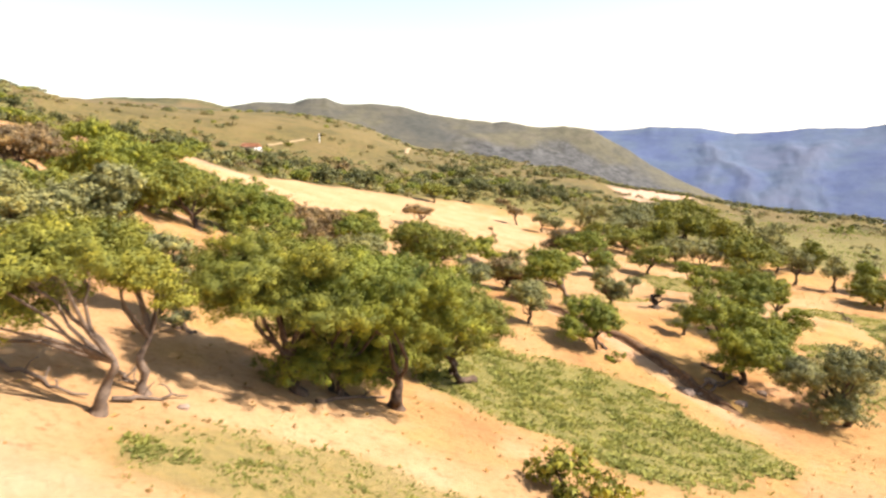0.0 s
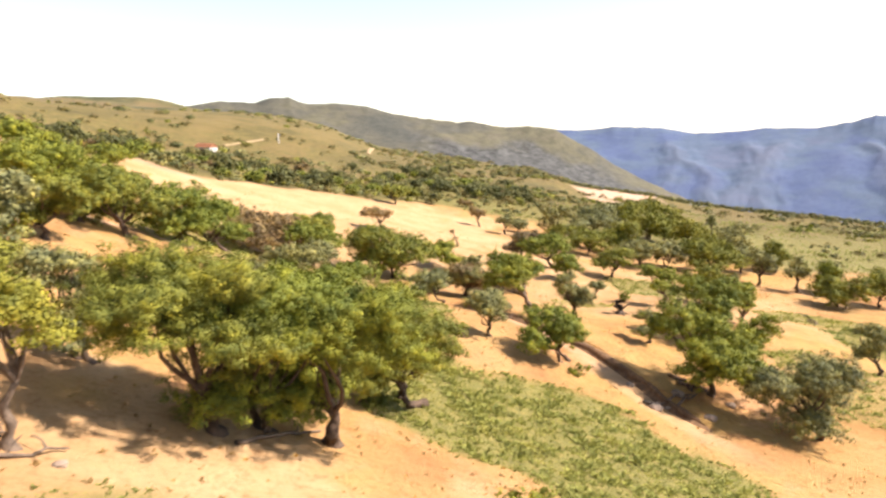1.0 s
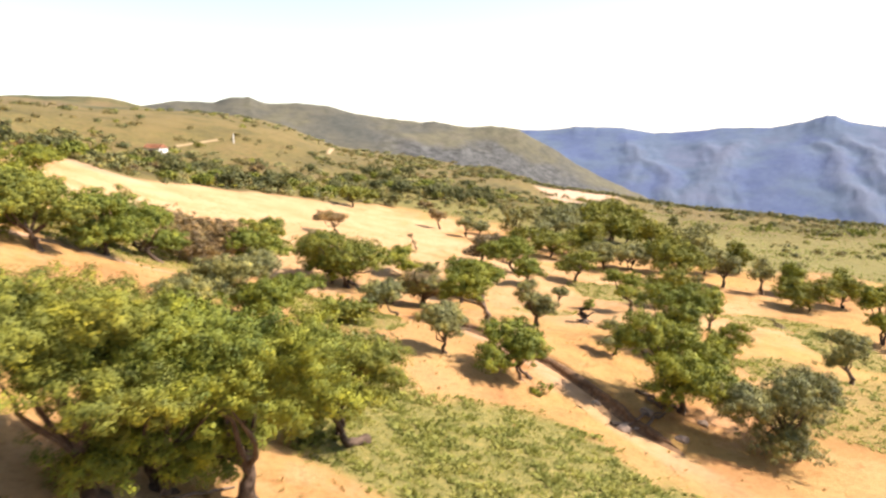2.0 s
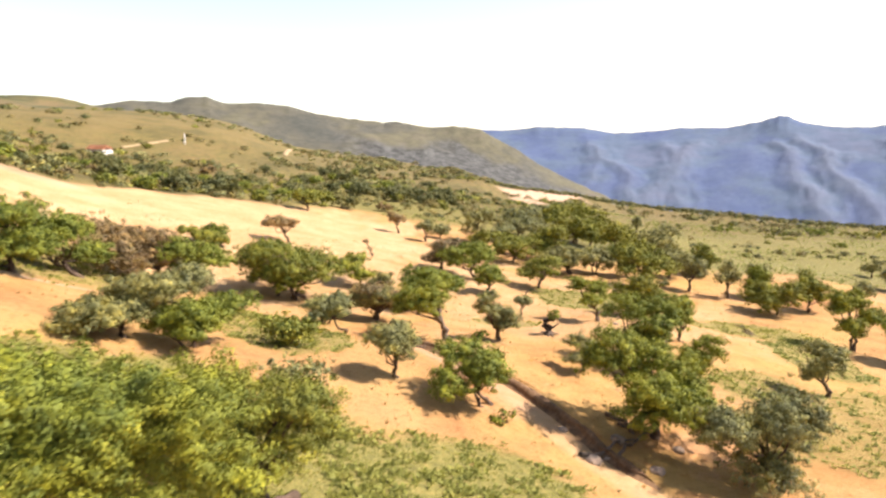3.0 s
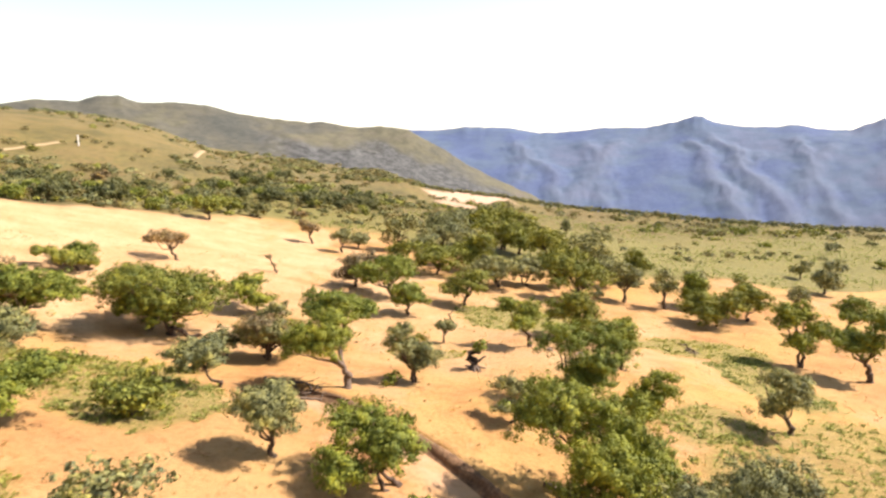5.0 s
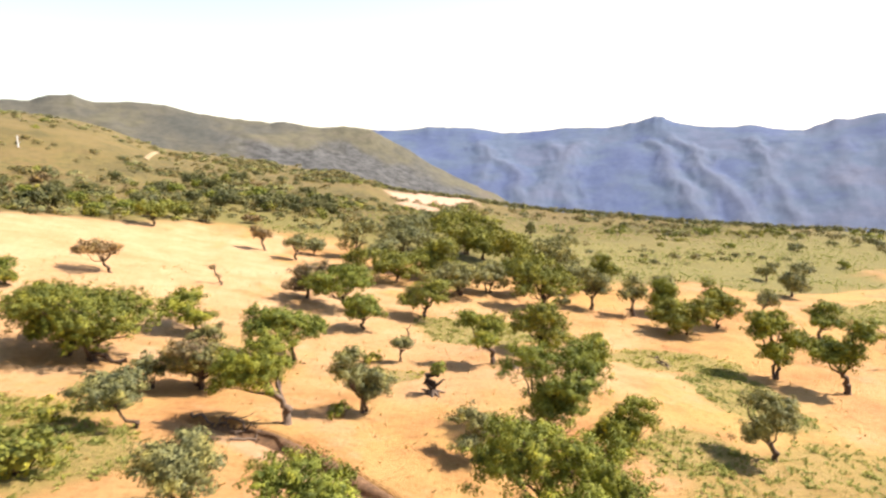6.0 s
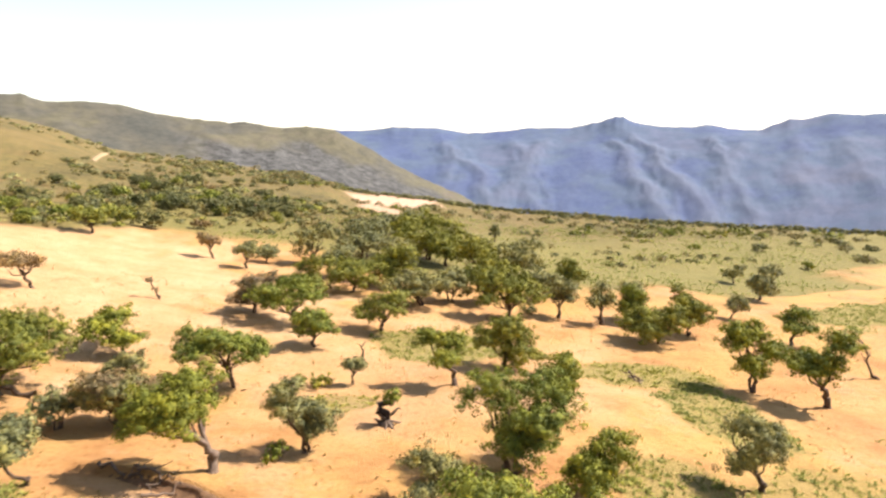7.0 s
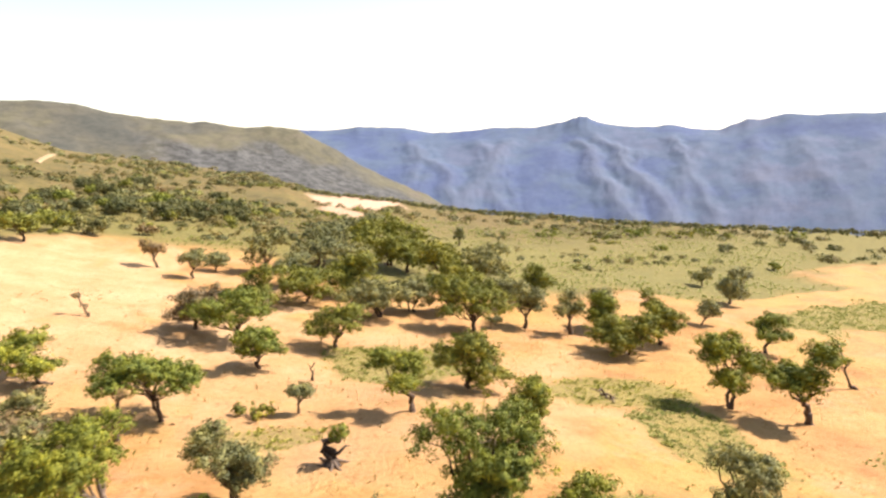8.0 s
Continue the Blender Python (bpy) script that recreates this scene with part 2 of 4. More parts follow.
def height(x, y):
    x, y = np.asarray(x, float), np.asarray(y, float)
    dx, dy = x - MIDDLE[0], y - MIDDLE[1]
    r, b = np.hypot(dx, dy), np.degrees(np.arctan2(dx, dy))
    rim, sight = np.interp(b, RIM_B, RIM_R), np.interp(b, RIM_B, RIM_A)
    edge = 20 + rim * np.tan(np.radians(sight))
    k = soft(120, rim, r)
    z = plateau(x, y) * (1 - k) + edge * k
    z = z + (0.5 * fractal(x / 34, y / 34, 3, 5)) * soft(90, 200, r) + 0.06 * fractal(x / 3.1, y / 3.1, 3, 9)
    drop = soft(8, 40, b) * 0.5 + 0.22
    z = z - np.maximum(r - rim, 0) * drop
    z = np.maximum(z, -420 + 8 * lattice(x / 300, y / 300, 2))
    across = (x - np.interp(y, BANK_Y, BANK_X)) * 0.87
    along = soft(42, 50, y) * (1 - soft(67, 71, y))
    z = z - 0.8 * along * np.exp(np.minimum(across, 0) / 4.0) * (1 - soft(-0.35, 0.2, across))
    return z


def link_mesh(name, verts, faces, material, parent=None, label="", smooth=False):
    """One mesh object from arrays: verts (n, 3) and faces, an array (m, k) or a list of such arrays."""
    me = bpy.data.meshes.new(name)
    groups = faces if isinstance(faces, list) else [faces]
    groups = [np.asarray(g, np.int32) for g in groups if len(g)]
    loops = np.concatenate([g.ravel() for g in groups])
    totals = np.concatenate([np.full(len(g), g.shape[1], np.int32) for g in groups])
    me.vertices.add(len(verts))
    me.vertices.foreach_set("co", np.asarray(verts, np.float32).ravel())
    me.loops.add(len(loops))
    me.loops.foreach_set("vertex_index", loops)
    me.polygons.add(len(totals))
    me.polygons.foreach_set("loop_start", np.concatenate([[0], np.cumsum(totals)[:-1]]).astype(np.int32))
    me.polygons.foreach_set("loop_total", totals)
    if smooth:
        me.polygons.foreach_set("use_smooth", np.ones(len(totals), bool))
    me.update(calc_edges=True)
    me.materials.append(material)
    ob = new(name, me)
    if parent is not None:
        ob.parent = parent
    if label:
        tagged(ob, label)
    return ob


def part(name, bm, material, parent, label=""):
    me = bpy.data.meshes.new(name)
    bm.to_mesh(me)
    bm.free()
    me.materials.append(material)
    ob = new(name, me)
    ob.parent = parent
    if label:
        tagged(ob, label)
    return ob


def grid_faces(nx, ny):
    i = np.arange(nx * ny).reshape(ny, nx)
    return np.stack([i[:-1, :-1], i[:-1, 1:], i[1:, 1:], i[1:, :-1]], -1).reshape(-1, 4)


def spread(a, b, step, limit, fine, growth=1.085):
    """Grid lines that are even from a to b, twice as close inside fine, and grow apart out to +-limit."""
    mid = [v for v in np.arange(a, b + step / 4, step / 2) if fine[0] < v < fine[1] or round((v - a) / step * 2) % 2 == 0]
    s, up = step, [mid[-1]]
    while up[-1] < limit:
        s *= growth
        up.append(up[-1] + s)
    s, down = step, [mid[0]]
    while down[-1] > -limit:
        s *= growth
        down.append(down[-1] - s)
    return np.array(down[:0:-1] + mid + up[1:])


def oval(x, y, cx, cy, rx, ry, turn, ragged=0.35):
    """1 inside an oval patch with a ragged edge, 0 outside."""
    c, s = math.cos(radians(turn)), math.sin(radians(turn))
    u, v = ((x - cx) * c + (y - cy) * s) / rx, (-(x - cx) * s + (y - cy) * c) / ry
    d = np.hypot(u, v) + ragged * 0.6 * fractal(x / 4.5, y / 4.5, 3, int(cx) % 17)
    return 1 - soft(0.8, 1.08, d)


# green patches of fern and grass: x, y, radii, turn, strength
FERNS = [
    (9.0, 39.2, 11.5, 8.6, -12, 0.95), (43.5, 55.5, 13.0, 8.0, 20, 0.55), (-3.6, 19.8, 5.5, 3.4, 10, 0.7), (54.0, 84.0, 9.5, 5.0, -5, 0.75), (54.5, 74.5, 8.5, 4.6, 75, 0.75), (39.0, 62.5, 5.0, 3.2, 30, 0.7),
    (36.5, 95.0, 8.0, 7.0, 15, 0.8), (58.0, 52.0, 11.0, 7.0, -20, 0.8), (120.0, 105.0, 25.0, 7.0, 12, 0.8), (1.0, 63.0, 5.0, 5.0, 0, 0.7), (-6.0, 69.0, 8.0, 6.0, 0, 0.6),
    (22.0, 79.5, 3.6, 2.0, 0, 0.6), (-7.0, 45.5, 6.5, 7.0, 0, 0.95), (2.5, 47.0, 2.6, 2.0, 30, 0.6), (-24.0, 74.0, 12.0, 9.0, 0, 0.7), (76.0, 62.0, 12.0, 7.0, 0, 0.6),
]
FIELD_X = (-400, -60, -38, -30, -8, 5, 22, 32, 48, 72, 91, 101, 124, 160, 400)
FIELD_Y = (110, 112, 121, 134, 152, 169, 163, 158, 128, 124, 126, 116, 118, 124, 130)


def sandy_layer(x, y):
    return np.maximum(oval(x, y, 176, 128, 36, 13, -4), 0.9 * oval(x, y, 135, 119, 36, 3.2, 6))


def scrub_layer(x, y):
    edge = np.interp(x, FIELD_X, FIELD_Y)
    wild = soft(-3, 5, y - edge + 4 * fractal(x / 9, y / 9, 3, 21))
    return np.clip(wild - sandy_layer(x, y), 0, 1)


def green_layer(x, y):
    g = np.zeros_like(x)
    for cx, cy, rx, ry, turn, k in FERNS:
        g = np.maximum(g, k * oval(x, y, cx, cy, rx, ry, turn))
    edge = np.interp(x, FIELD_X, FIELD_Y)
    strip = soft(-4, 3, y - edge + 3 * fractal(x / 7, y / 7, 3, 33)) * (1 - soft(16 + 26 * soft(30, 70, x), 36 + 50 * soft(30, 70, x), y - edge)) * soft(-18, 6, x) * (1 - sandy_layer(x, y))
    return np.clip(np.maximum(g, 0.6 * strip), 0, 1)


def rust_layer(x, y):
    return np.maximum(0.7 * oval(x, y, -75, 345, 95, 105, 20), 0.6 * oval(x, y, 150, 172, 40, 9, -8))


def cream_layer(x, y):
    return np.clip(oval(x, y, -12, 125, 42, 42, 0, 0.5) + 0.5 * oval(x, y, 30, 92, 26, 22, 0, 0.5) + oval(x, y, -9, 19, 22, 13, -12, 0.5), 0, 1)


def bare_layer(x, y):
    clearing = oval(x, y, 84, 266, 17, 24, -25, 0.2) + 0.8 * oval(x, y, 68, 226, 6, 16, 0)
    track = 0.4 * (1 - soft(0.8, 2.2, np.abs(x - np.interp(y, BANK_Y, BANK_X) + 2.0))) * soft(38, 46, y) * (1 - soft(64, 70, y))
    path = 0.35 * oval(x, y, -11, 14.5, 6, 2.0, -15)
    west = 0.6 * oval(x, y, -52, 84, 10, 4, 20) + 0.4 * oval(x, y, -40, 118, 9, 3, 15) + 0.6 * oval(x, y, -25, 62, 11, 1.0, 25)
    return np.clip(clearing + track + path + west, 0, 1)


def build_ground():
    gx, gy = spread(-30, 92, 0.6, 4600, (2, 28)), spread(6, 124, 0.6, 4600, (34, 73))
    x, y = np.meshgrid(gx, gy)
    x, y = x.ravel(), y.ravel()
    ob = link_mesh("ground", np.stack([x, y, height(x, y)], 1), grid_faces(len(gx), len(gy)), GROUND, smooth=True)
    for name, values in (("scrub", scrub_layer(x, y)), ("green", green_layer(x, y)), ("bare", bare_layer(x, y)), ("rust", rust_layer(x, y)), ("cream", cream_layer(x, y))):
        ob.data.attributes.new(name, "FLOAT", "POINT").data.foreach_set("value", values.astype(np.float32))
    return tagged(ob, "golden dry grass plateau with green fern patches and bare earth", "ground", kind="structure")


build_ground()


def ridge(name, bearings, sights, r_crest, r_foot, z_foot, material, label, steps, rows, ribs, relief, lean, seed, spurs=(), rugged=1.0):
    """A mountainside seen from MIDDLE: its crest stands at the angles of sight given, its foot lies nearer and lower.
    Random spurs every ribs degrees, and those given: bearing at the crest, start below it, drift, width, strength."""
    b = np.linspace(bearings[0], bearings[-1], steps)
    crest = 20 + r_crest * np.tan(np.radians(np.interp(b, bearings, sights)))
    crest = crest + r_crest * 0.0006 * fractal(b * 1.7, b * 0 + seed, 4, seed)
    v = np.concatenate([[-0.25], np.linspace(0, 1, rows)])
    bb, vv = np.meshgrid(b, v)
    fall = np.clip(vv, 0, 1)
    wide = max(3, int(9 * steps / (bearings[-1] - bearings[0])))
    calm = np.convolve(np.pad(crest, wide, "edge"), np.ones(2 * wide + 1) / (2 * wide + 1), "valid")
    cc = crest + (calm - crest) * soft(0, 0.16, fall)
    down = vv * 11.6
    rng = np.random.default_rng(seed)
    lines = list(spurs)
    for k, start in enumerate(np.arange(bearings[0], bearings[-1], ribs)):
        lines.append((start + rng.uniform(-0.4, 0.4) * ribs, rng.choice([0.3, 1.2, 2.2, 3.0]), lean * rng.uniform(0.5, 1.4) * (1 if k % 3 else -0.8), ribs * rng.uniform(0.5, 0.9), rng.uniform(0.25, 0.5)))
    spur = np.zeros_like(bb)
    for k, (start, late, drift, wide, strong) in enumerate(lines):
        line = start + drift * down + 0.16 * ribs * fractal(down * 0.7, down * 0 + k, 3, seed + k)
        span = wide * (0.45 + 0.14 * down)
        tent = np.clip(1 - np.abs(bb - line + 0.06 * ribs * fractal(bb * 3, down * 3, 4, k)) / span, 0, 1) * soft(late, late + 1.6, down) * strong
        spur = np.maximum(spur, tent)
    r = r_crest + (r_foot - r_crest) * vv
    z = cc + (z_foot - cc) * (0.75 * fall + 0.25 * fall ** 2) + relief * (spur - 0.25) * soft(0, 0.22, fall) * (vv > 0)
    z = z + rugged * fractal(bb * 2.4 / ribs, down * 2.0 / ribs, 5, seed + 3) * soft(0, 0.15, fall)
    z = np.where(vv < 0, crest - 0.25 * abs(r_crest - r_foot) * 0.4, z)
    x, y = MIDDLE[0] + r * np.sin(np.radians(bb)), MIDDLE[1] + r * np.cos(np.radians(bb))
    ob = link_mesh(name, np.stack([x.ravel(), y.ravel(), z.ravel()], 1), grid_faces(steps, len(v)), material, smooth=True)
    crag = np.clip(soft(0.10, 0.22, fall + 0.10 * fractal(bb / 3.5, vv * 6, 4, seed + 9)) * soft(-2, 4, bb + 0 * vv), 0, 1)
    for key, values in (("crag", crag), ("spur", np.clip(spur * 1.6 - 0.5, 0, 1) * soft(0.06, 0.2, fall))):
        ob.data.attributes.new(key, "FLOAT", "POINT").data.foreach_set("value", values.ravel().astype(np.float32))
    return tagged(ob, label, "mountain", kind="structure")


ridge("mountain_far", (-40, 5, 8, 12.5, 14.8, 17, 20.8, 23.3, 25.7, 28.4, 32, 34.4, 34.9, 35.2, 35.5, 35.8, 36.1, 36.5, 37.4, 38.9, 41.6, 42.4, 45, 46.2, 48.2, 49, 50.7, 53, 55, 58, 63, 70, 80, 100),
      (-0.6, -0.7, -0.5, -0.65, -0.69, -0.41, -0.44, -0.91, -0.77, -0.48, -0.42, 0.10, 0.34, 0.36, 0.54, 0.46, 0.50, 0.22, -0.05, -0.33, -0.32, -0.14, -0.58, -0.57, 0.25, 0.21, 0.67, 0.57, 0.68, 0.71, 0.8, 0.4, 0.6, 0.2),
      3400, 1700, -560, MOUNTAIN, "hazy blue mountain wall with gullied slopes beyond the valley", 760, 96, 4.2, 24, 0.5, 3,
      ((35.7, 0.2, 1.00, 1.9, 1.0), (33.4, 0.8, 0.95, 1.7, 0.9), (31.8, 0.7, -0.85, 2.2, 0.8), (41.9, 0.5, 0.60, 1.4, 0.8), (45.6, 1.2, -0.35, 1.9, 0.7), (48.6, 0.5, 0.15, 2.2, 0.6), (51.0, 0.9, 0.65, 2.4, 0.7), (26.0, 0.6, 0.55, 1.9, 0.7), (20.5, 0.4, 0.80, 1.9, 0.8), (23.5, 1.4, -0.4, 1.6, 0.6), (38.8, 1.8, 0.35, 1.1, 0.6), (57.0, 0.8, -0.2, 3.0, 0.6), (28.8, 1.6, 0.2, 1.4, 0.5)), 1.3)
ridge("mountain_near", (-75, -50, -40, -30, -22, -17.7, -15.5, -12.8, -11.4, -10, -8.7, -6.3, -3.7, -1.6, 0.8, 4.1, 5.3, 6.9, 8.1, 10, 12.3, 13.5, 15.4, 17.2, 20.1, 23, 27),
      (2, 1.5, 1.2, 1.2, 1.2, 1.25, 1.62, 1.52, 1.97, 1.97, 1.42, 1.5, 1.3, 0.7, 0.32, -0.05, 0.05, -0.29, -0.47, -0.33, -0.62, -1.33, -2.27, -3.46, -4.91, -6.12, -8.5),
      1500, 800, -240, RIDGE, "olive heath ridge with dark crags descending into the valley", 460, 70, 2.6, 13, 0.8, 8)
ridge("hill_middle", (-75, -45, -36, -33.4, -31.4, -29.2, -26.6, -24.5, -22.6, -20.5, -19.2, -18.2, -16, -12, -8),
      (2.5, 2.7, 2.7, 2.3, 1.62, 1.6, 1.88, 1.84, 1.9, 1.75, 1.45, 1.2, 0.7, -0.1, -1.5),
      900, 480, 12, HILL, "brownish heath hill behind the golden slope", 260, 30, 3.4, 5, 0.4, 14)


# ---- trees ----
def tube(points, radii, sides=7):
    points, radii = np.asarray(points, float), np.asarray(radii, float)
    along = np.gradient(points, axis=0)
    along /= np.linalg.norm(along, axis=1, keepdims=True) + 1e-9
    side = np.cross(along, (0.31, 0.17, 0.93) if abs(along[0][2]) < 0.9 else (0.9, 0.3, 0.1))
    side /= np.linalg.norm(side, axis=1, keepdims=True) + 1e-9
    up = np.cross(along, side)
    a = np.linspace(0, 2 * np.pi, sides, endpoint=False)
    v = points[:, None] + radii[:, None, None] * (np.cos(a)[None, :, None] * side[:, None] + np.sin(a)[None, :, None] * up[:, None])
    n = len(points)
    i = np.arange(n * sides).reshape(n, sides)
    j = np.roll(i, -1, 1)
    quads = np.stack([i[:-1], j[:-1], j[1:], i[1:]], -1).reshape(-1, 4)
    tip = np.array([[n * sides]] * sides)
    verts = np.vstack([v.reshape(-1, 3), points[-1] + along[-1] * radii[-1]])
    caps = np.hstack([i[-1][:, None], j[-1][:, None], tip])
    return verts, quads, caps


def wander(rng, a, b, n, bend):
    """A crooked line from a to b."""
    a, b = np.asarray(a, float), np.asarray(b, float)
    s = np.linspace(0, 1, n)[:, None]
    size = np.linalg.norm(b - a)
    off = rng.normal(0, bend * size, (n, 3)) * np.sin(np.pi * s)
    off = (off + np.roll(off, 1, 0)) / 2
    off[0] = off[-1] = 0
    return a + (b - a) * s + off + np.sin(np.pi * s) * rng.normal(0, bend * size, 3)


def limb(name, rng, a, b, r0, r1, material, parent, n=7, bend=0.08, flare=0.0, sides=7):
    p = wander(rng, a, b, n, bend)
    s = np.linspace(0, 1, n)
    r = r0 + (r1 - r0) * s ** 0.8 + flare * r0 * np.exp(-s * 9)
    r = r * (1 + 0.12 * rng.normal(size=n))
    v, q, c = tube(p, np.maximum(r, 0.015), sides)
    v = v + rng.normal(0, 0.04 * r0, v.shape)
    link_mesh(name, v, [q, c], material, parent, smooth=True)
    return p


def leaf_cloud(rng, centres, radii, leaf, cover, flat=0.55, low=-0.45, tuft=0.0):
    """Leaf blades on the shells of many clumps, gathered in tufts of that radius where it is given: verts and triangles."""
    verts = []
    for c, r in zip(centres, radii):
        n = max(8, int(cover * 12.6 * r * r / (0.5 * leaf * leaf)))
        d = rng.normal(size=(n, 3))
        d /= np.linalg.norm(d, axis=1, keepdims=True)
        keep = d[:, 2] > low + 0.5 * rng.normal(size=n) * 0.5
        d = d[keep]
        n = len(d)
        off = np.zeros((n, 3))
        if tuft and n > 12:
            m = max(6, int(2.3 * (r / tuft) ** 2))
            d = d[rng.integers(0, n, m)][rng.integers(0, m, n)]
            off = rng.normal(size=(n, 3))
            off *= (rng.random(n) ** 0.4 / np.linalg.norm(off, axis=1))[:, None]
        lump = 1 + 0.24 * np.sin(d[:, 0] * 5.5 + c[0] * 7) * np.cos(d[:, 1] * 5.5 + c[1] * 5) + 0.14 * np.sin(d[:, 2] * 7 + c[2] * 3)
        if tuft:
            lump = lump * (1 + 0.24 * np.sin(d @ (91.0, 57.0, 73.0)))
        deep = np.where(rng.random(n) < (0.2 if tuft else 0), 0.45, 0.0)
        p = c + d * (r * lump * (0.62 + 0.42 * rng.random(n) ** 0.6 if not tuft else 0.92 - deep))[:, None] * (1, 1, flat) + off * tuft * (1, 1, 0.72)
        nrm = d * (1.0 if not tuft else 0.5) + off * 1.1 + rng.normal(0, 0.15, (n, 3)) + (0, 0, 0.1)
        nrm /= np.linalg.norm(nrm, axis=1, keepdims=True)
        u = np.cross(nrm, rng.normal(size=(n, 3)))
        u /= np.linalg.norm(u, axis=1, keepdims=True) + 1e-9
        w = np.cross(nrm, u)
        size = leaf * (0.6 + 0.8 * rng.random(n))[:, None]
        verts.append(np.stack([p - u * size * 0.60, p + u * size * 0.35 - w * size * 0.45, p + u * size * 0.55 + w * size * 0.40], 1).reshape(-1, 3))
    v = np.vstack(verts)
    return v, np.arange(len(v)).reshape(-1, 3)


TREE_WORDS = {
    "green": "gnarled old laurel with dense green crown on dry grass",
    "olive": "spreading old laurel with yellow-green crown on dry grass",
    "grey": "gnarled tree with grey-green crown on dry grass",
    "brown": "old tree with withered brownish crown on dry grass",
}


def tree(x, y, h, w, base, ox, oy, tone="green", seed=1, stems=1, leaf=0.3, cover=0.72, deep=0.95, bark=None, bend=0.10, fork=None, girth=1.15):
    """A tree of height h whose crown, w wide, begins at base metres and stands ox, oy off its foot."""
    rng = np.random.default_rng(seed)
    bark, leaf = bark or BARK, max(leaf * 0.6, 0.0021 * math.hypot(x - 10, y - 15))
    cover = cover if y < 100 else 0.8 * cover
    size = "tall" if h > 6.5 else "small" if h < 3.4 else ""
    root = new("tree")
    tagged(root, (size + " " + TREE_WORDS[tone]).strip(), "tree", "trees on the plateau")
    root.location = (x, y, float(height(x, y)) - 0.08)
    tall = max(h - base, 0.3 * h)
    mid = np.array([ox, oy, h - tall / 2])
    half = np.array([w / 2, w / 2 * deep, tall / 2]) * 1.06
    rc = 0.34 * min(half[0], half[2] * 1.7)
    n = int(np.clip(2.5 * half[0] * half[1] / rc ** 2 * max(0.75, half[2] / (1.3 * rc)), 10, 50))
    lobes = int(rng.integers(3, 6)) + (w > 7) * 2 if w > 2.5 else 2
    turn = 2 * np.pi * (np.arange(lobes) + rng.uniform(-0.3, 0.3, lobes)) / lobes + rng.uniform(0, 6)
    lobe_mid = np.stack([np.cos(turn), np.sin(turn), rng.uniform(-0.55, 0.55, lobes)], 1) * np.stack([rng.uniform(0.35, 0.85, lobes)] * 2 + [np.ones(lobes)], 1)
    lobe_size = rng.uniform(0.34, 0.60, (lobes, 1)) * (1, 1, 0.75)
    spots = []
    for k in range(n):
        c = rng.normal(size=(12, 3))
        c /= np.linalg.norm(c, axis=1, keepdims=True)
        c[:, 2] = np.where(c[:, 2] < -0.5, -c[:, 2], c[:, 2])
        c = lobe_mid[k % lobes] + lobe_size[k % lobes] * c * (rng.uniform(0.3, 1.0, 12) ** 0.45)[:, None]
        gaps = np.min(np.linalg.norm(c[:, None] - np.array(spots)[None], axis=2), axis=1) if spots else np.ones(12)
        spots.append(c[int(np.argmax(gaps * rng.uniform(0.75, 1.25, 12)))])
    radii = rc * rng.uniform(0.5, 1.3, n)
    ball = radii[:, None] * (0.95, 0.95, 0.6)
    centres = np.array(spots) * half
    low, high = (centres - ball).min(0), (centres + ball).max(0)
    centres = mid + (centres - (low + high) / 2) * np.clip(2 * half / (high - low), 0.6, 1.5)
    v, q = leaf_cloud(rng, centres, radii, leaf, cover, 0.62, -0.3, float(np.clip(2.6 * leaf, 0.38, 0.6)))
    link_mesh("crown", v, q, LEAF[tone], root)
    r0 = girth * (0.030 * h + 0.012 * w)
    fork = np.array(fork or (ox * 0.55, oy * 0.55, max(base * 0.8, 0.22 * h)))
    feet = [np.zeros(3)] + [np.array([rng.normal(0, 0.10 * w), rng.normal(0, 0.08 * w), 0]) for _ in range(stems - 1)]
    order = np.argsort(-radii)
    each = max(3, min(8, n // stems))
    for k, foot in enumerate(feet):
        top = fork + (rng.normal(0, 0.10 * w, 3) * (1, 1, 0.3) if k else 0)
        limb("trunk", rng, foot - (0, 0, 0.15), top, r0 / math.sqrt(stems), 0.62 * r0 / math.sqrt(stems), bark, root, 9, bend, 0.7, 8)
        for i in order[k::stems][:each]:
            limb("limb", rng, top, centres[i], 0.42 * r0 / math.sqrt(stems), 0.10 * r0, bark, root, 6, 0.075, 0.0, 6)
    return root


def shrub(x, y, w, h, tone="green", seed=1, leaf=0.3, cover=0.55, label="low rounded green shrub beside dry grass"):
    rng = np.random.default_rng(seed)
    root = new("shrub")
    tagged(root, label, "shrub", "shrubs on the plateau")
    root.location = (x, y, float(height(x, y)) - 0.05)
    n = int(np.clip(5 + w, 5, 11))
    centres = np.stack([rng.uniform(-0.32, 0.32, n) * w, rng.uniform(-0.3, 0.3, n) * w, h * rng.uniform(0.3, 0.66, n)], 1)
    v, q = leaf_cloud(rng, centres, np.full(n, 0.5 * min(h * 0.8, w * 0.5)) * rng.uniform(0.7, 1.2, n), leaf, cover, 0.85, -0.8, float(np.clip(1.4 * leaf, 0.2, 0.5)))
    v[:, 2] = np.maximum(v[:, 2], 0.02)
    link_mesh("foliage", v, q, LEAF[tone], root)
    for c in centres[:4]:
        limb("stem", rng, (c[0] * 0.3, c[1] * 0.3, -0.1), c, 0.05 + 0.01 * w, 0.02, BARK, root, 5, 0.08, 0.0, 5)
    return root


def rooted(name, x, y, sink=0.05):
    ob = new(name)
    ob.location = (x, y, float(height(x, y)) - sink)
    return ob


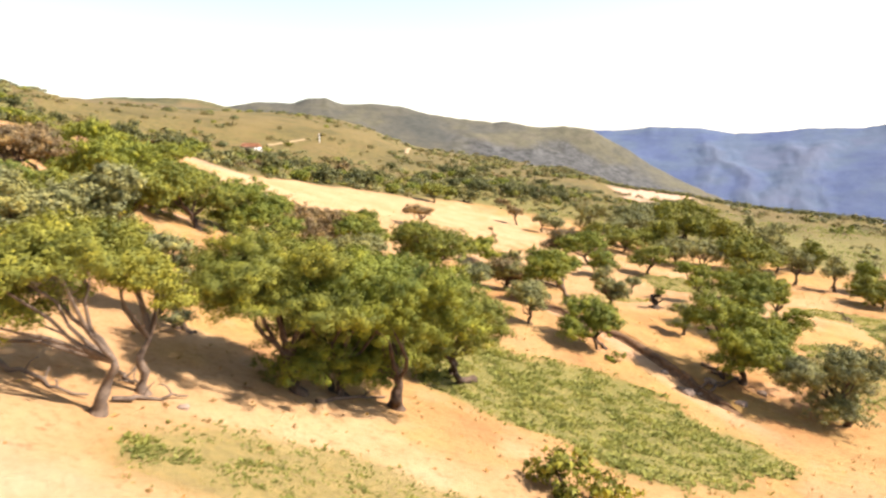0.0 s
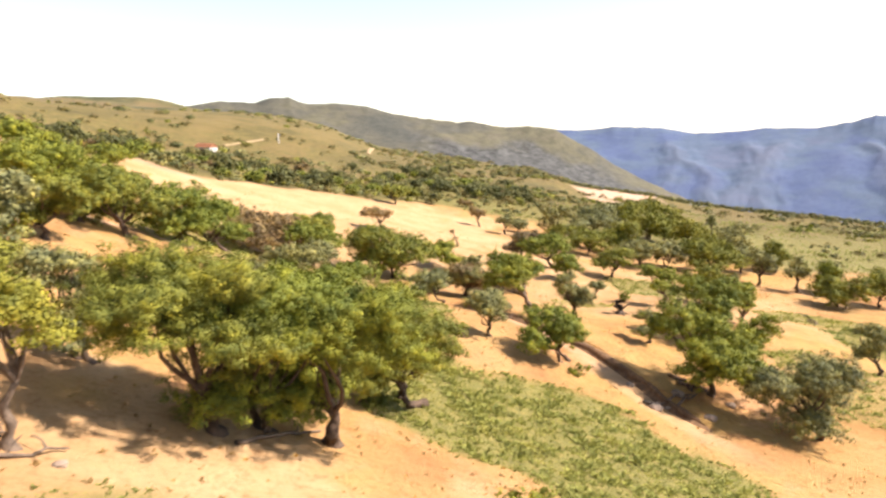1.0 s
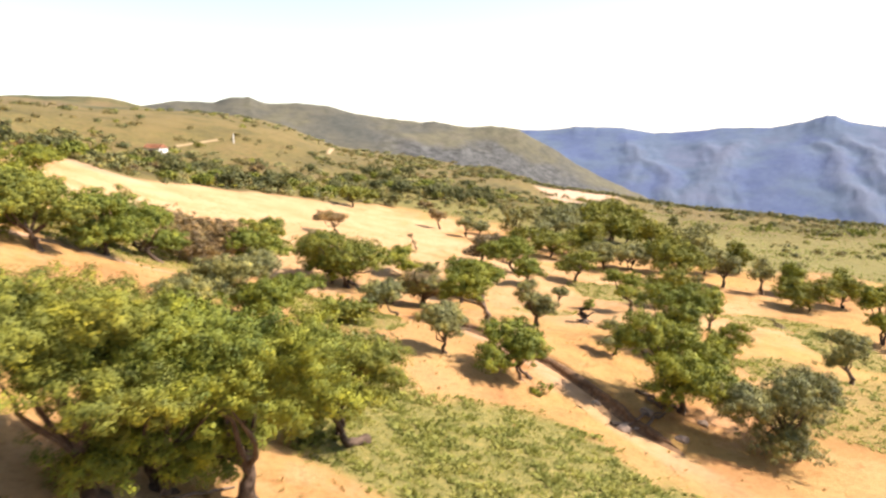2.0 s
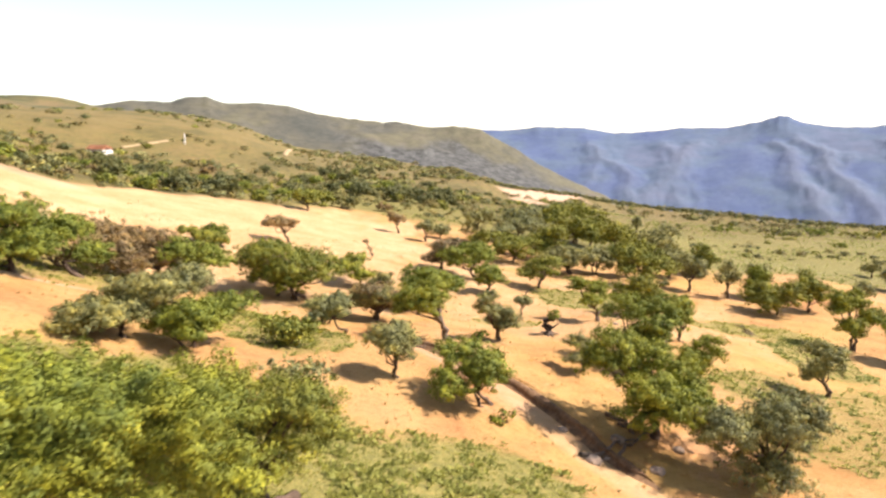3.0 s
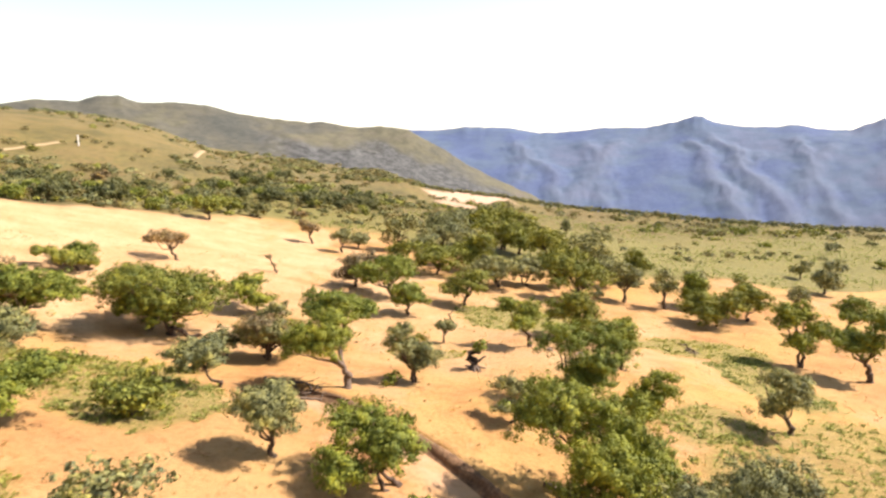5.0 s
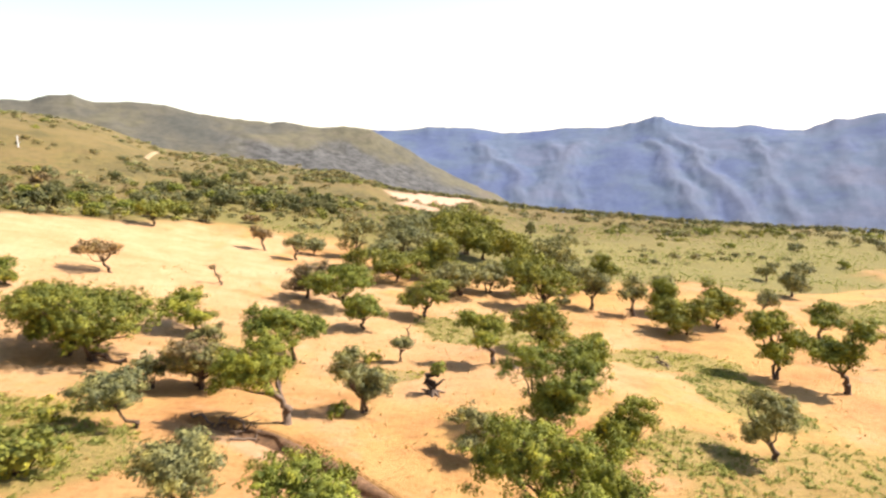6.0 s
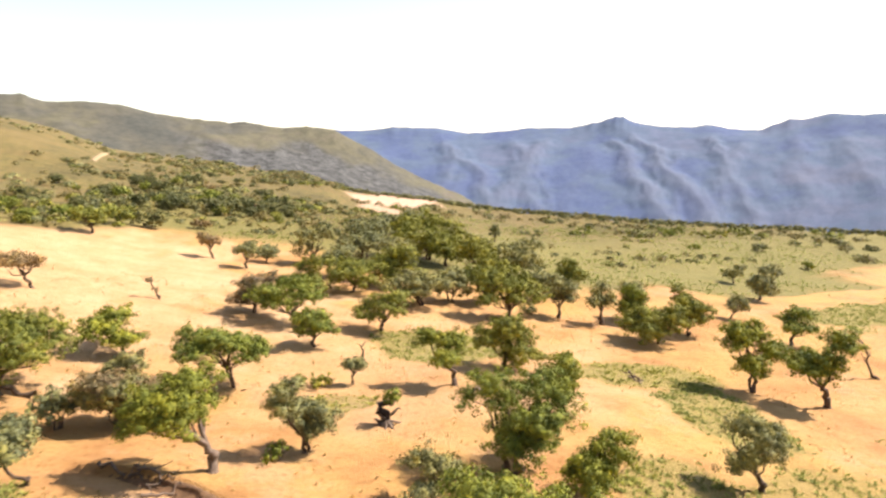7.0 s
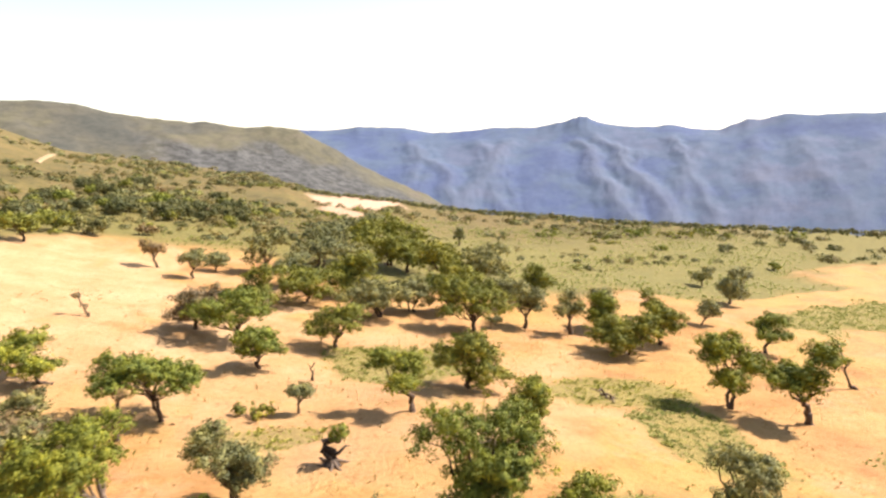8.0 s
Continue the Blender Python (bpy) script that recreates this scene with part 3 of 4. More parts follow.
def fallen_branch(x0, y0, x1, y1, r, seed):
    """A bleached crooked branch lying on the ground between two places."""
    rng = np.random.default_rng(seed)
    root = rooted("fallen_branch", x0, y0, 0.0)
    tagged(root, "bleached crooked dead branch lying on dry grass", "branch", "fallen branches")
    n = 9
    s = np.linspace(0, 1, n)
    px = x0 + (x1 - x0) * s + rng.normal(0, 0.12, n)
    py = y0 + (y1 - y0) * s + rng.normal(0, 0.12, n)
    pz = height(px, py) + r * 0.6 + 0.10 * np.abs(rng.normal(size=n)) - root.location.z
    p = np.stack([px - x0, py - y0, pz], 1)
    v, q, c = tube(p, r * (1.1 - 0.7 * s), 7)
    link_mesh("stem", v, [q, c], DEADWOOD, root, smooth=True)
    for k in (3, 5, 6):
        tip = p[k] + (rng.normal(0, 0.5), rng.normal(0, 0.5), rng.uniform(0.15, 0.5))
        limb("twig", rng, p[k], tip, r * 0.5, r * 0.2, DEADWOOD, root, 4, 0.1, 0.0, 5)
    return root


def bare_tree(x, y, h, ox, oy, seed, tufts=0, r0=0.13):
    """A dead leaning tree, with a few last tufts of leaves."""
    rng = np.random.default_rng(seed)
    root = rooted("dead_tree", x, y)
    tagged(root, "bare leaning dead tree on dry golden grass", "tree", "dead trees")
    p = limb("trunk", rng, (0, 0, -0.15), (ox, oy, h * 0.85), r0, r0 * 0.45, BARK, root, 9, 0.09, 0.8, 8)
    ends = []
    for k in (4, 5, 6, 8, 8):
        tip = p[k] + np.array([ox * 0.25, oy * 0.25, h * 0.12]) + rng.normal(0, 0.14 * h, 3) * (1, 1, 0.5)
        limb("limb", rng, p[k], tip, r0 * 0.4, r0 * 0.12, BARK, root, 6, 0.12, 0.0, 6)
        ends.append(tip)
    if tufts:
        v, q = leaf_cloud(rng, np.array(ends[-tufts:]), np.full(tufts, 0.22 * h), 0.2, 0.5)
        link_mesh("leaves", v, q, LEAF["brown"], root)
    return root


def stump(x, y, seed):
    """A charred broken stump with roots and one young leafy shoot."""
    rng = np.random.default_rng(seed)
    root = rooted("tree_stump", x, y)
    tagged(root, "charred broken tree stump sprouting a green leafy shoot", "stump")
    limb("trunk", rng, (0, 0, -0.15), (0.35, 0.1, 1.55), 0.36, 0.2, CHARRED, root, 9, 0.16, 1.3, 11)
    limb("limb", rng, (0.2, 0, 0.7), (1.05, 0.1, 1.0), 0.13, 0.04, CHARRED, root, 5, 0.10)
    limb("limb", rng, (-0.1, 0, 0.5), (-0.6, -0.2, 1.2), 0.15, 0.05, CHARRED, root, 5, 0.12)
    for a in (0.1, 0.9, 1.9, 2.7, 3.5, 4.4, 5.0, 5.7):
        far = rng.uniform(0.9, 1.5)
        limb("root", rng, (0, 0, 0.3), (far * math.cos(a), far * math.sin(a), -0.05), 0.17, 0.05, DEADWOOD, root, 5, 0.07, 0.0, 6)
    v, q = leaf_cloud(rng, np.array([(0.45, 0.1, 2.1), (0.7, 0.2, 1.8), (0.2, -0.1, 1.85), (0.5, -0.3, 2.5)]), np.array([0.62, 0.5, 0.5, 0.42]), 0.17, 0.6)
    link_mesh("leafy_shoot", v, q, LEAF["green"], root)
    return root


def rock(x, y, size, seed, material=None, label="pale weathered stone half sunk in dry grass"):
    rng = np.random.default_rng(seed)
    bm = bmesh.new()
    bmesh.ops.create_icosphere(bm, subdivisions=2, radius=size)
    shift = rng.uniform(-9, 9, 3)
    for v in bm.verts:
        n = noise.noise(v.co * (1.6 / size) + Vector(shift))
        v.co *= 1 + 0.35 * n
        v.co.z *= 0.62
    me = bpy.data.meshes.new("rock")
    bm.to_mesh(me)
    bm.free()
    me.materials.append(material or ROCK)
    ob = new("rock", me)
    ob.location = (x, y, float(height(x, y)) + 0.12 * size)
    ob.rotation_euler = (0, 0, rng.uniform(0, 6))
    return tagged(ob, label, "rock", "rocks by the bank")


def blades(rng, x, y, z, size, count, width, tilt=0.9):
    """Tufts of arching blades: count folded quads on each place."""
    n = len(x)
    a = rng.uniform(0, 6.283, (n, count))
    lean = rng.uniform(0.3, tilt, (n, count))
    length = size[:, None] * rng.uniform(0.6, 1.15, (n, count))
    dx, dy = np.cos(a) * lean, np.sin(a) * lean
    dz = np.sqrt(np.maximum(1 - lean ** 2, 0.05))
    base = np.stack(np.broadcast_arrays(x[:, None] + 0.12 * size[:, None] * np.cos(a * 3), y[:, None] + 0.12 * size[:, None] * np.sin(a * 3), z[:, None]), -1)
    mid = base + np.stack([dx, dy, dz], -1) * (0.55 * length)[..., None]
    tip = mid + np.stack([dx * 1.3, dy * 1.3, dz * 0.35], -1) * (0.5 * length)[..., None]
    side = np.stack([-np.sin(a), np.cos(a), 0 * a], -1) * (width * length)[..., None]
    v = np.stack([base, mid - side, tip, mid + side], 2)
    return v.reshape(-1, 3), np.arange(n * count * 4).reshape(-1, 4)


def scatter(rng, n, x0, x1, y0, y1, chance):
    x, y = rng.uniform(x0, x1, n), rng.uniform(y0, y1, n)
    keep = rng.random(n) < chance(x, y)
    return x[keep], y[keep]


def ferns():
    rng = np.random.default_rng(70)
    for cx, cy, rx, ry, turn, k in FERNS:
        big = max(rx, ry) * 1.25
        near = math.hypot(cx, cy) < 70
        x, y = scatter(rng, int(4 * big * big * (45 if cy < 25 else 19 if near else 9)), cx - big, cx + big, cy - big, cy + big, lambda a, b: k * oval(a, b, cx, cy, rx, ry, turn) * np.clip(0.9 + 0.4 * fractal(a / 2.3, b / 2.3, 3, 6), 0.3, 1))
        size = (0.15 if cy < 25 else 0.25) * rng.uniform(0.7, 1.3, len(x)) * np.clip(1 + 0.8 * fractal(x / 0.9, y / 0.9, 2, 8), 0.4, 1.7)
        v, q = blades(rng, x, y, height(x, y) - 0.03, size, 8, 0.17, 0.99)
        ob = link_mesh("fern_patch", v, q, LEAF["fern"])
        tagged(ob, "dense patch of pale green bracken fern", "ferns", "fern patches", "stuff")


def dry_grass():
    rng = np.random.default_rng(71)

    def chance(a, b):
        wild = np.clip(0.35 + 0.7 * fractal(a / 7, b / 7, 3, 41), 0, 1)
        return wild * (1 - green_layer(a, b)) * (1 - bare_layer(a, b))
    x, y = scatter(rng, 16000, -28, 92, 8, 125, chance)
    size = 0.16 * rng.uniform(0.6, 1.5, len(x))
    v, q = blades(rng, x, y, height(x, y) - 0.02, size, 7, 0.22)
    tagged(link_mesh("dry_grass", v, q, LEAF["straw"]), "short tufts of golden dry grass", "grass", "", "stuff")


def scrubland():
    """Low bushes that cover the far part of the plateau."""
    rng = np.random.default_rng(72)

    def chance(a, b):
        r = np.hypot(a - MIDDLE[0], b - MIDDLE[1])
        bear = np.degrees(np.arctan2(a - MIDDLE[0], b - MIDDLE[1]))
        rim = np.interp(bear, RIM_B, RIM_R)
        thick = np.clip(0.24 + 0.9 * fractal(a / 26, b / 26, 3, 44), 0.02, 1)
        east = (1 - 0.55 * soft(10, 22, bear)) * (1 - 0.1 * rust_layer(a, b))
        return scrub_layer(a, b) * (1 - sandy_layer(a, b)) * (1 - np.clip(bare_layer(a, b) * 2, 0, 1)) * thick * east * (r < rim + 12) * (1 - 0.5 * soft(250, 420, r)) * (1 - 0.85 * soft(235, 300, r) * (1 - soft(-6, -1, bear))) * (np.abs(bear) < 66)
    x, y = scatter(rng, 30000, -330, 300, 100, 470, chance)

    def belt(a, b):
        back = b - np.interp(a, FIELD_X, FIELD_Y) - 20 * soft(-14, 10, a)
        return soft(0, 5, back) * (1 - soft(40, 75, back)) * (1 - np.clip(bare_layer(a, b) * 2, 0, 1)) * (np.hypot(a + 61, b - 210) > 7) * (1 - 0.6 * soft(20, 50, a))
    bx, by = scatter(rng, 4200, -125, 60, 108, 260, belt)
    thicket = np.concatenate([np.zeros(len(x), bool), np.ones(len(bx), bool)])
    x, y = np.concatenate([x, bx]), np.concatenate([y, by])
    tones = rng.choice(["moor", "olive", "grey", "dark"], len(x), p=[0.42, 0.1, 0.2, 0.28])
    words = {"moor": "brownish green", "olive": "yellow-green", "grey": "grey-green", "dark": "dark olive"}
    for tone in words:
        for near in (True, False):
            pick = (tones == tone) & ((np.hypot(x, y) < 215) == near)
            px, py = x[pick], y[pick]
            size = rng.uniform(0.45, 1.4, len(px)) * np.where(thicket[pick], 1.5, 1 if near else 1.7)
            centres = np.stack([px, py, height(px, py) + 0.2 * size], 1)
            v, q = leaf_cloud(rng, centres, size, 0.40 if near else 0.6, 0.42, 0.55, -0.1)
            tagged(link_mesh("scrub", v, q, LEAF[tone]), "low " + words[tone] + " scrub covering the far plateau", "scrub", "", "stuff")


def heath_cover():
    """Knee-high heath and fern on the open ground beyond the trees."""
    rng = np.random.default_rng(75)

    def chance(a, b):
        wild = np.clip(0.4 + 0.8 * fractal(a / 11, b / 11, 3, 51), 0.05, 1)
        return wild * (1 - sandy_layer(a, b)) * np.maximum(scrub_layer(a, b), green_layer(a, b)) * (1 - np.clip(2 * bare_layer(a, b), 0, 1))
    x, y = scatter(rng, 15000, 14, 175, 112, 225, chance)
    size = 0.42 * rng.uniform(0.6, 1.5, len(x))
    v, q = blades(rng, x, y, height(x, y) - 0.04, size, 6, 0.32, 0.95)
    tagged(link_mesh("heath", v, q, LEAF["fern"]), "pale green heath and fern tufts beyond the trees", "heath", "", "stuff")


def hedge_on_rim():
    rng = np.random.default_rng(73)
    n = 1500
    bear = rng.uniform(13, 66, n)
    rim = np.interp(bear, RIM_B, RIM_R) - np.abs(rng.normal(0, 5, n)) + 2
    x, y = MIDDLE[0] + rim * np.sin(np.radians(bear)), MIDDLE[1] + rim * np.cos(np.radians(bear))
    size = rng.uniform(0.35, 1.0, len(x)) ** 1.3 * 1.25
    v, q = leaf_cloud(rng, np.stack([x, y, height(x, y) + 0.35 * size], 1), size, 0.6, 0.3, 0.8, -0.5)
    tagged(link_mesh("heath", v, q, LEAF["dark"]), "dark green tree heath along the plateau rim", "heath", "", "stuff")


def earth_bank():
    """The worn earth face of the bank, with an uneven lip of turf."""
    y = np.arange(43.5, 69.6, 0.22)
    x = np.interp(y, BANK_Y, BANK_X)
    x = np.convolve(np.pad(x, 6, "edge"), np.ones(13) / 13, "valid")
    tx, ty = np.gradient(x), np.gradient(y)
    size = np.hypot(tx, ty)
    nx, ny = ty / size, -tx / size
    ends = soft(43.5, 49, y) * (1 - soft(66, 69.5, y))
    high, low = height(x + 0.9 * nx, y + 0.9 * ny), height(x - 0.95 * nx, y - 0.95 * ny)
    rows = []
    for off, k, rise, rough in ((0.5, 1, -0.12, 0.0), (0.3, 1, 0.0, 0.03), (0.08, 1, 0.08, 0.06), (-0.2, 0.97, 0.03, 0.09), (-0.30, 0.72, 0, 0.12), (-0.34, 0.42, 0, 0.12), (-0.42, 0.12, 0, 0.10), (-0.8, 0, -0.10, 0.05)):
        wob = rough * fractal(y / 1.1, y * 0 + 3 * off, 3, 15)
        o = off + wob * 1.6 + 0.4 * lattice(y / 2.1, y * 0, 16)
        z = low + (high - low) * k + (rise + 0.5 * wob) * ends - 0.25 * (1 - ends)
        rows.append(np.stack([x + o * nx, y + o * ny, z], 1))
    v = np.vstack(rows)
    ob = link_mesh("earth_bank", v, grid_faces(len(y), len(rows)), SOIL, smooth=True)
    tagged(ob, "low eroded bank of bare brown earth across the meadow", "bank", kind="structure")


def dirt_track(points, wide, label):
    """A pale worn track that follows the ground through the places given."""
    p = np.array(points, float)
    far = np.concatenate([[0], np.cumsum(np.hypot(*np.diff(p, axis=0).T))])
    s = np.linspace(0, far[-1], 60)
    x, y = (np.convolve(np.pad(np.interp(s, far, p[:, k]), 4, "edge"), np.ones(9) / 9, "valid") for k in (0, 1))
    tx, ty = np.gradient(x), np.gradient(y)
    size = np.hypot(tx, ty)
    half = wide * (0.5 + 0.12 * fractal(s / 9, s * 0, 3, 4))
    rows = []
    for k in (-1, -0.5, 0, 0.5, 1):
        rx, ry = x + k * half * ty / size, y - k * half * tx / size
        rows.append(np.stack([rx, ry, height(rx, ry) + 0.45 - 0.3 * k * k], 1))
    ob = link_mesh("dirt_track", np.vstack(rows), grid_faces(60, 5), PALE_EARTH, smooth=True)
    return tagged(ob, label, "track", kind="structure")


def box(bm, x0, x1, y0, y1, z0, z1):
    m = Matrix.Translation(((x0 + x1) / 2, (y0 + y1) / 2, (z0 + z1) / 2)) @ Matrix.Diagonal((x1 - x0, y1 - y0, z1 - z0, 1))
    bmesh.ops.create_cube(bm, size=1.0, matrix=m)


def house(x, y, turn):
    """A small whitewashed house with a pitched clay roof."""
    root = rooted("house", x, y, 0.3)
    root.rotation_euler, root.scale = (0, 0, radians(turn)), (0.85, 0.85, 0.85)
    tagged(root, "small whitewashed house with red clay roof among shrubs", "house")
    bm = bmesh.new()
    box(bm, -3.2, 3.2, -2.2, 2.2, 0, 2.9)
    part("wall", bm, WHITEWASH, root)
    bm = bmesh.new()
    a = [bm.verts.new(p) for p in ((-3.5, -2.6, 2.75), (3.5, -2.6, 2.75), (3.5, 0, 4.1), (-3.5, 0, 4.1), (-3.5, 2.6, 2.75), (3.5, 2.6, 2.75))]
    bm.faces.new((a[0], a[1], a[2], a[3]))
    bm.faces.new((a[3], a[2], a[5], a[4]))
    bm.faces.new((a[0], a[3], a[4]))
    bm.faces.new((a[1], a[5], a[2]))
    bmesh.ops.solidify(bm, geom=bm.faces[:], thickness=0.14)
    part("roof", bm, ROOFTILE, root, "red clay roof")
    for px in (-1.9, 1.6):
        bm = bmesh.new()
        box(bm, px - 0.5, px + 0.5, -2.26, -2.203, 1.0, 2.1)
        part("window", bm, DARKGLASS, root)
    bm = bmesh.new()
    box(bm, -0.6, 0.4, -2.26, -2.203, 0.3, 2.3)
    part("door", bm, BARK, root)
    return root


def marker_post(x, y):
    bm = bmesh.new()
    bmesh.ops.create_cone(bm, segments=10, radius1=0.24, radius2=0.18, depth=3.6, cap_ends=True, matrix=Matrix.Translation((0, 0, 1.7)))
    me = bpy.data.meshes.new("post")
    bm.to_mesh(me)
    bm.free()
    me.materials.append(WHITEWASH)
    ob = new("post", me)
    ob.location = (x, y, float(height(x, y)))
    return tagged(ob, "pale upright stone post on the hillside", "post")


tree(-2.4, 30.6, 7.2, 7.0, 0.9, 0.4, -0.2, "green", 12, 1, 0.125)
tree(-4.9, 30.1, 7.1, 6.9, 0.9, 0.1, -0.0, "green", 13, 2, 0.14)
tree(0.7, 38.8, 6.4, 6.6, 0.4, -0.1, 0.1, "olive", 14, 2, 0.14)
tree(-6.6, 28.6, 7.5, 7.4, 1.7, -0.6, -0.3, "olive", 15, 1, 0.125)
tree(-11.1, 19.9, 6.2, 6.0, 2.8, -1.4, 0.0, "olive", 16, 1, 0.14, bark=DEADWOOD, bend=0.04, fork=(0.75, 0.1, 1.75), girth=0.85)
tree(-12.5, 31.5, 5.3, 3.0, 0.6, -1.0, 0.0, "grey", 17, 2, 0.20)
tree(-10.9, 22.8, 6.3, 3.1, 3.2, 0.3, -0.0, "olive", 18, 1, 0.15, bark=DEADWOOD, bend=0.06, fork=(0.35, 0.1, 2.1), girth=0.85)
tree(-18.2, 28.8, 5.8, 4.8, 1.9, -0.6, 0.0, "grey", 19, 2, 0.25)
tree(-17.6, 31.8, 6.3, 5.1, 1.1, 0.6, -0.0, "grey", 20, 2, 0.25)
tree(-21.6, 58.0, 5.8, 7.6, 1.0, -0.7, 0.1, "olive", 21, 1, 0.25)
tree(-19.9, 65.3, 5.7, 7.0, 0.7, -0.1, 0.0, "green", 22, 2, 0.25)
tree(-25.2, 57.8, 5.5, 6.4, 1.8, -1.1, 0.1, "green", 23, 1, 0.25)
tree(-29.7, 58.9, 4.7, 7.3, 0.6, 0.2, -0.0, "green", 24, 2, 0.25)
tree(-35.3, 62.9, 4.5, 6.9, 0.5, 0.3, -0.0, "green", 25, 2, 0.30)
tree(-32.8, 52.3, 3.9, 6.2, 0.6, -0.4, 0.0, "brown", 26, 2, 0.30)
tree(-39.4, 82.1, 3.9, 6.6, 0.5, -0.2, 0.0, "green", 27, 1, 0.30)
tree(-38.6, 91.8, 3.4, 9.7, 0.4, 0.2, -0.0, "green", 28, 2, 0.30)
tree(-14.4, 79.8, 6.3, 8.9, 0.9, -1.8, 0.3, "brown", 29, 2, 0.25)
tree(-12.6, 81.0, 4.9, 7.0, 0.8, 2.4, -0.4, "green", 30, 1, 0.25)
tree(-11.3, 99.9, 3.1, 5.7, 1.0, -1.6, 0.3, "olive", 31, 1, 0.30)
tree(-9.0, 64.0, 3.6, 5.9, 0.4, 0.0, -0.0, "grey", 32, 2, 0.22)
tree(-9.1, 54.6, 3.8, 7.1, 0.8, -0.3, 0.1, "grey", 33, 1, 0.22)
tree(-5.6, 55.6, 3.7, 6.0, 0.4, 0.7, -0.1, "green", 34, 2, 0.22)
tree(-17.9, 72.5, 5.4, 6.8, 0.6, -2.0, 0.4, "green", 35, 2, 0.25)
tree(-0.7, 84.2, 7.1, 10.6, 2.0, -0.4, 0.1, "olive", 36, 3, 0.24, cover=0.6)
tree(-2.8, 85.5, 4.6, 7.3, 0.6, 0.2, -0.1, "green", 37, 2, 0.24)
tree(7.6, 92.8, 3.9, 5.2, 1.0, -1.8, 0.5, "green", 38, 1, 0.25)
tree(-2.9, 110.4, 3.8, 5.2, 1.9, -1.2, 0.2, "brown", 39, 1, 0.30)
tree(7.2, 77.2, 4.2, 5.1, 0.6, 0.8, -0.2, "brown", 40, 2, 0.25)
tree(4.2, 67.0, 3.6, 3.7, 1.7, -1.3, 0.1, "grey", 41, 1, 0.22, bend=0.16, girth=0.8)
tree(12.7, 67.1, 6.0, 4.9, 1.9, -1.7, 0.3, "green", 42, 1, 0.20, bark=DEADWOOD, bend=0.09, fork=(-0.1, 0.0, 1.6), girth=1.4)
tree(7.4, 76.2, 4.8, 4.5, 1.1, 0.1, -0.0, "grey", 43, 1, 0.22)
tree(14.9, 84.4, 5.2, 6.7, 2.0, -0.6, 0.2, "green", 44, 2, 0.25)
tree(7.6, 55.3, 4.3, 3.5, 1.0, -0.1, -0.0, "grey", 45, 1, 0.20)
tree(13.0, 53.2, 4.8, 5.3, 0.6, -0.8, 0.2, "green", 46, 2, 0.20)
tree(18.4, 69.7, 4.9, 3.7, 1.3, -0.4, 0.1, "grey", 47, 2, 0.20)
tree(24.4, 84.0, 2.7, 1.7, 1.2, 0.2, -0.1, "grey", 48, 1, 0.25)
tree(23.4, 62.1, 3.0, 3.1, 1.0, -0.1, 0.0, "grey", 49, 2, 0.20)
tree(23.4, 95.4, 4.4, 4.2, 1.1, -0.1, 0.0, "green", 50, 1, 0.25)
tree(23.2, 103.3, 5.4, 7.5, 1.2, -1.4, 0.3, "green", 51, 1, 0.28)
tree(18.8, 107.4, 4.6, 5.6, 0.7, 0.3, -0.1, "brown", 52, 1, 0.28)
tree(31.8, 100.9, 4.8, 6.0, 1.3, 0.1, -0.0, "olive", 53, 1, 0.28)
tree(32.5, 81.3, 5.0, 4.4, 2.0, -0.8, 0.3, "green", 54, 1, 0.22)
tree(40.0, 86.8, 5.5, 6.2, 0.3, -0.1, -0.1, "olive", 55, 1, 0.22)
tree(38.0, 72.6, 5.2, 3.0, 1.3, -0.5, 0.2, "green", 56, 1, 0.20)
tree(24.7, 52.0, 7.7, 8.2, 0.9, -0.2, 0.0, "green", 57, 2, 0.20, 0.72)
tree(33.0, 61.2, 4.3, 4.1, 0.5, 0.1, -0.0, "green", 58, 2, 0.20)
tree(29.1, 64.6, 6.3, 6.4, 0.8, 0.7, -0.2, "green", 59, 2, 0.20, 0.72)
tree(29.4, 46.5, 5.9, 7.8, 0.8, -0.4, 0.0, "grey", 60, 2, 0.18, 0.72)
tree(45.3, 61.1, 4.8, 4.1, 1.6, -0.7, 0.2, "grey", 61, 1, 0.20)
tree(63.2, 79.2, 7.3, 5.5, 1.8, 0.2, -0.0, "green", 62, 2, 0.22)
tree(67.3, 73.9, 7.9, 5.6, 2.7, -1.3, 0.4, "green", 63, 1, 0.22)
tree(84.1, 92.6, 4.9, 4.9, 1.7, 0.2, -0.1, "green", 64, 1, 0.25)
tree(65.4, 95.7, 5.7, 7.8, 0.4, -0.9, 0.3, "olive", 65, 3, 0.25)
tree(72.7, 98.8, 5.8, 5.0, 0.9, 0.2, -0.2, "olive", 66, 1, 0.25)
tree(63.2, 104.4, 6.3, 3.6, 2.4, -0.2, 0.1, "grey", 67, 1, 0.25)
tree(67.7, 104.8, 5.7, 4.0, 1.3, 0.0, -0.0, "green", 68, 1, 0.28)
tree(58.6, 107.8, 6.4, 4.4, 1.9, 0.0, -0.0, "grey", 69, 1, 0.28)
tree(103.4, 116.0, 6.2, 6.2, 1.0, 0.3, -0.1, "grey", 70, 1, 0.28)
tree(86.5, 105.5, 3.7, 3.4, 1.1, 0.8, -0.3, "grey", 71, 1, 0.28)
tree(50.5, 106.4, 7.3, 8.5, 1.7, -0.4, 0.1, "olive", 72, 2, 0.28)
# Among the far trees below, grey crowns partly stand in for distance haze.
tree(26.6, 117.9, 5.2, 6.0, 0.6, 0.4, -0.2, "olive", 73, 2, 0.30)
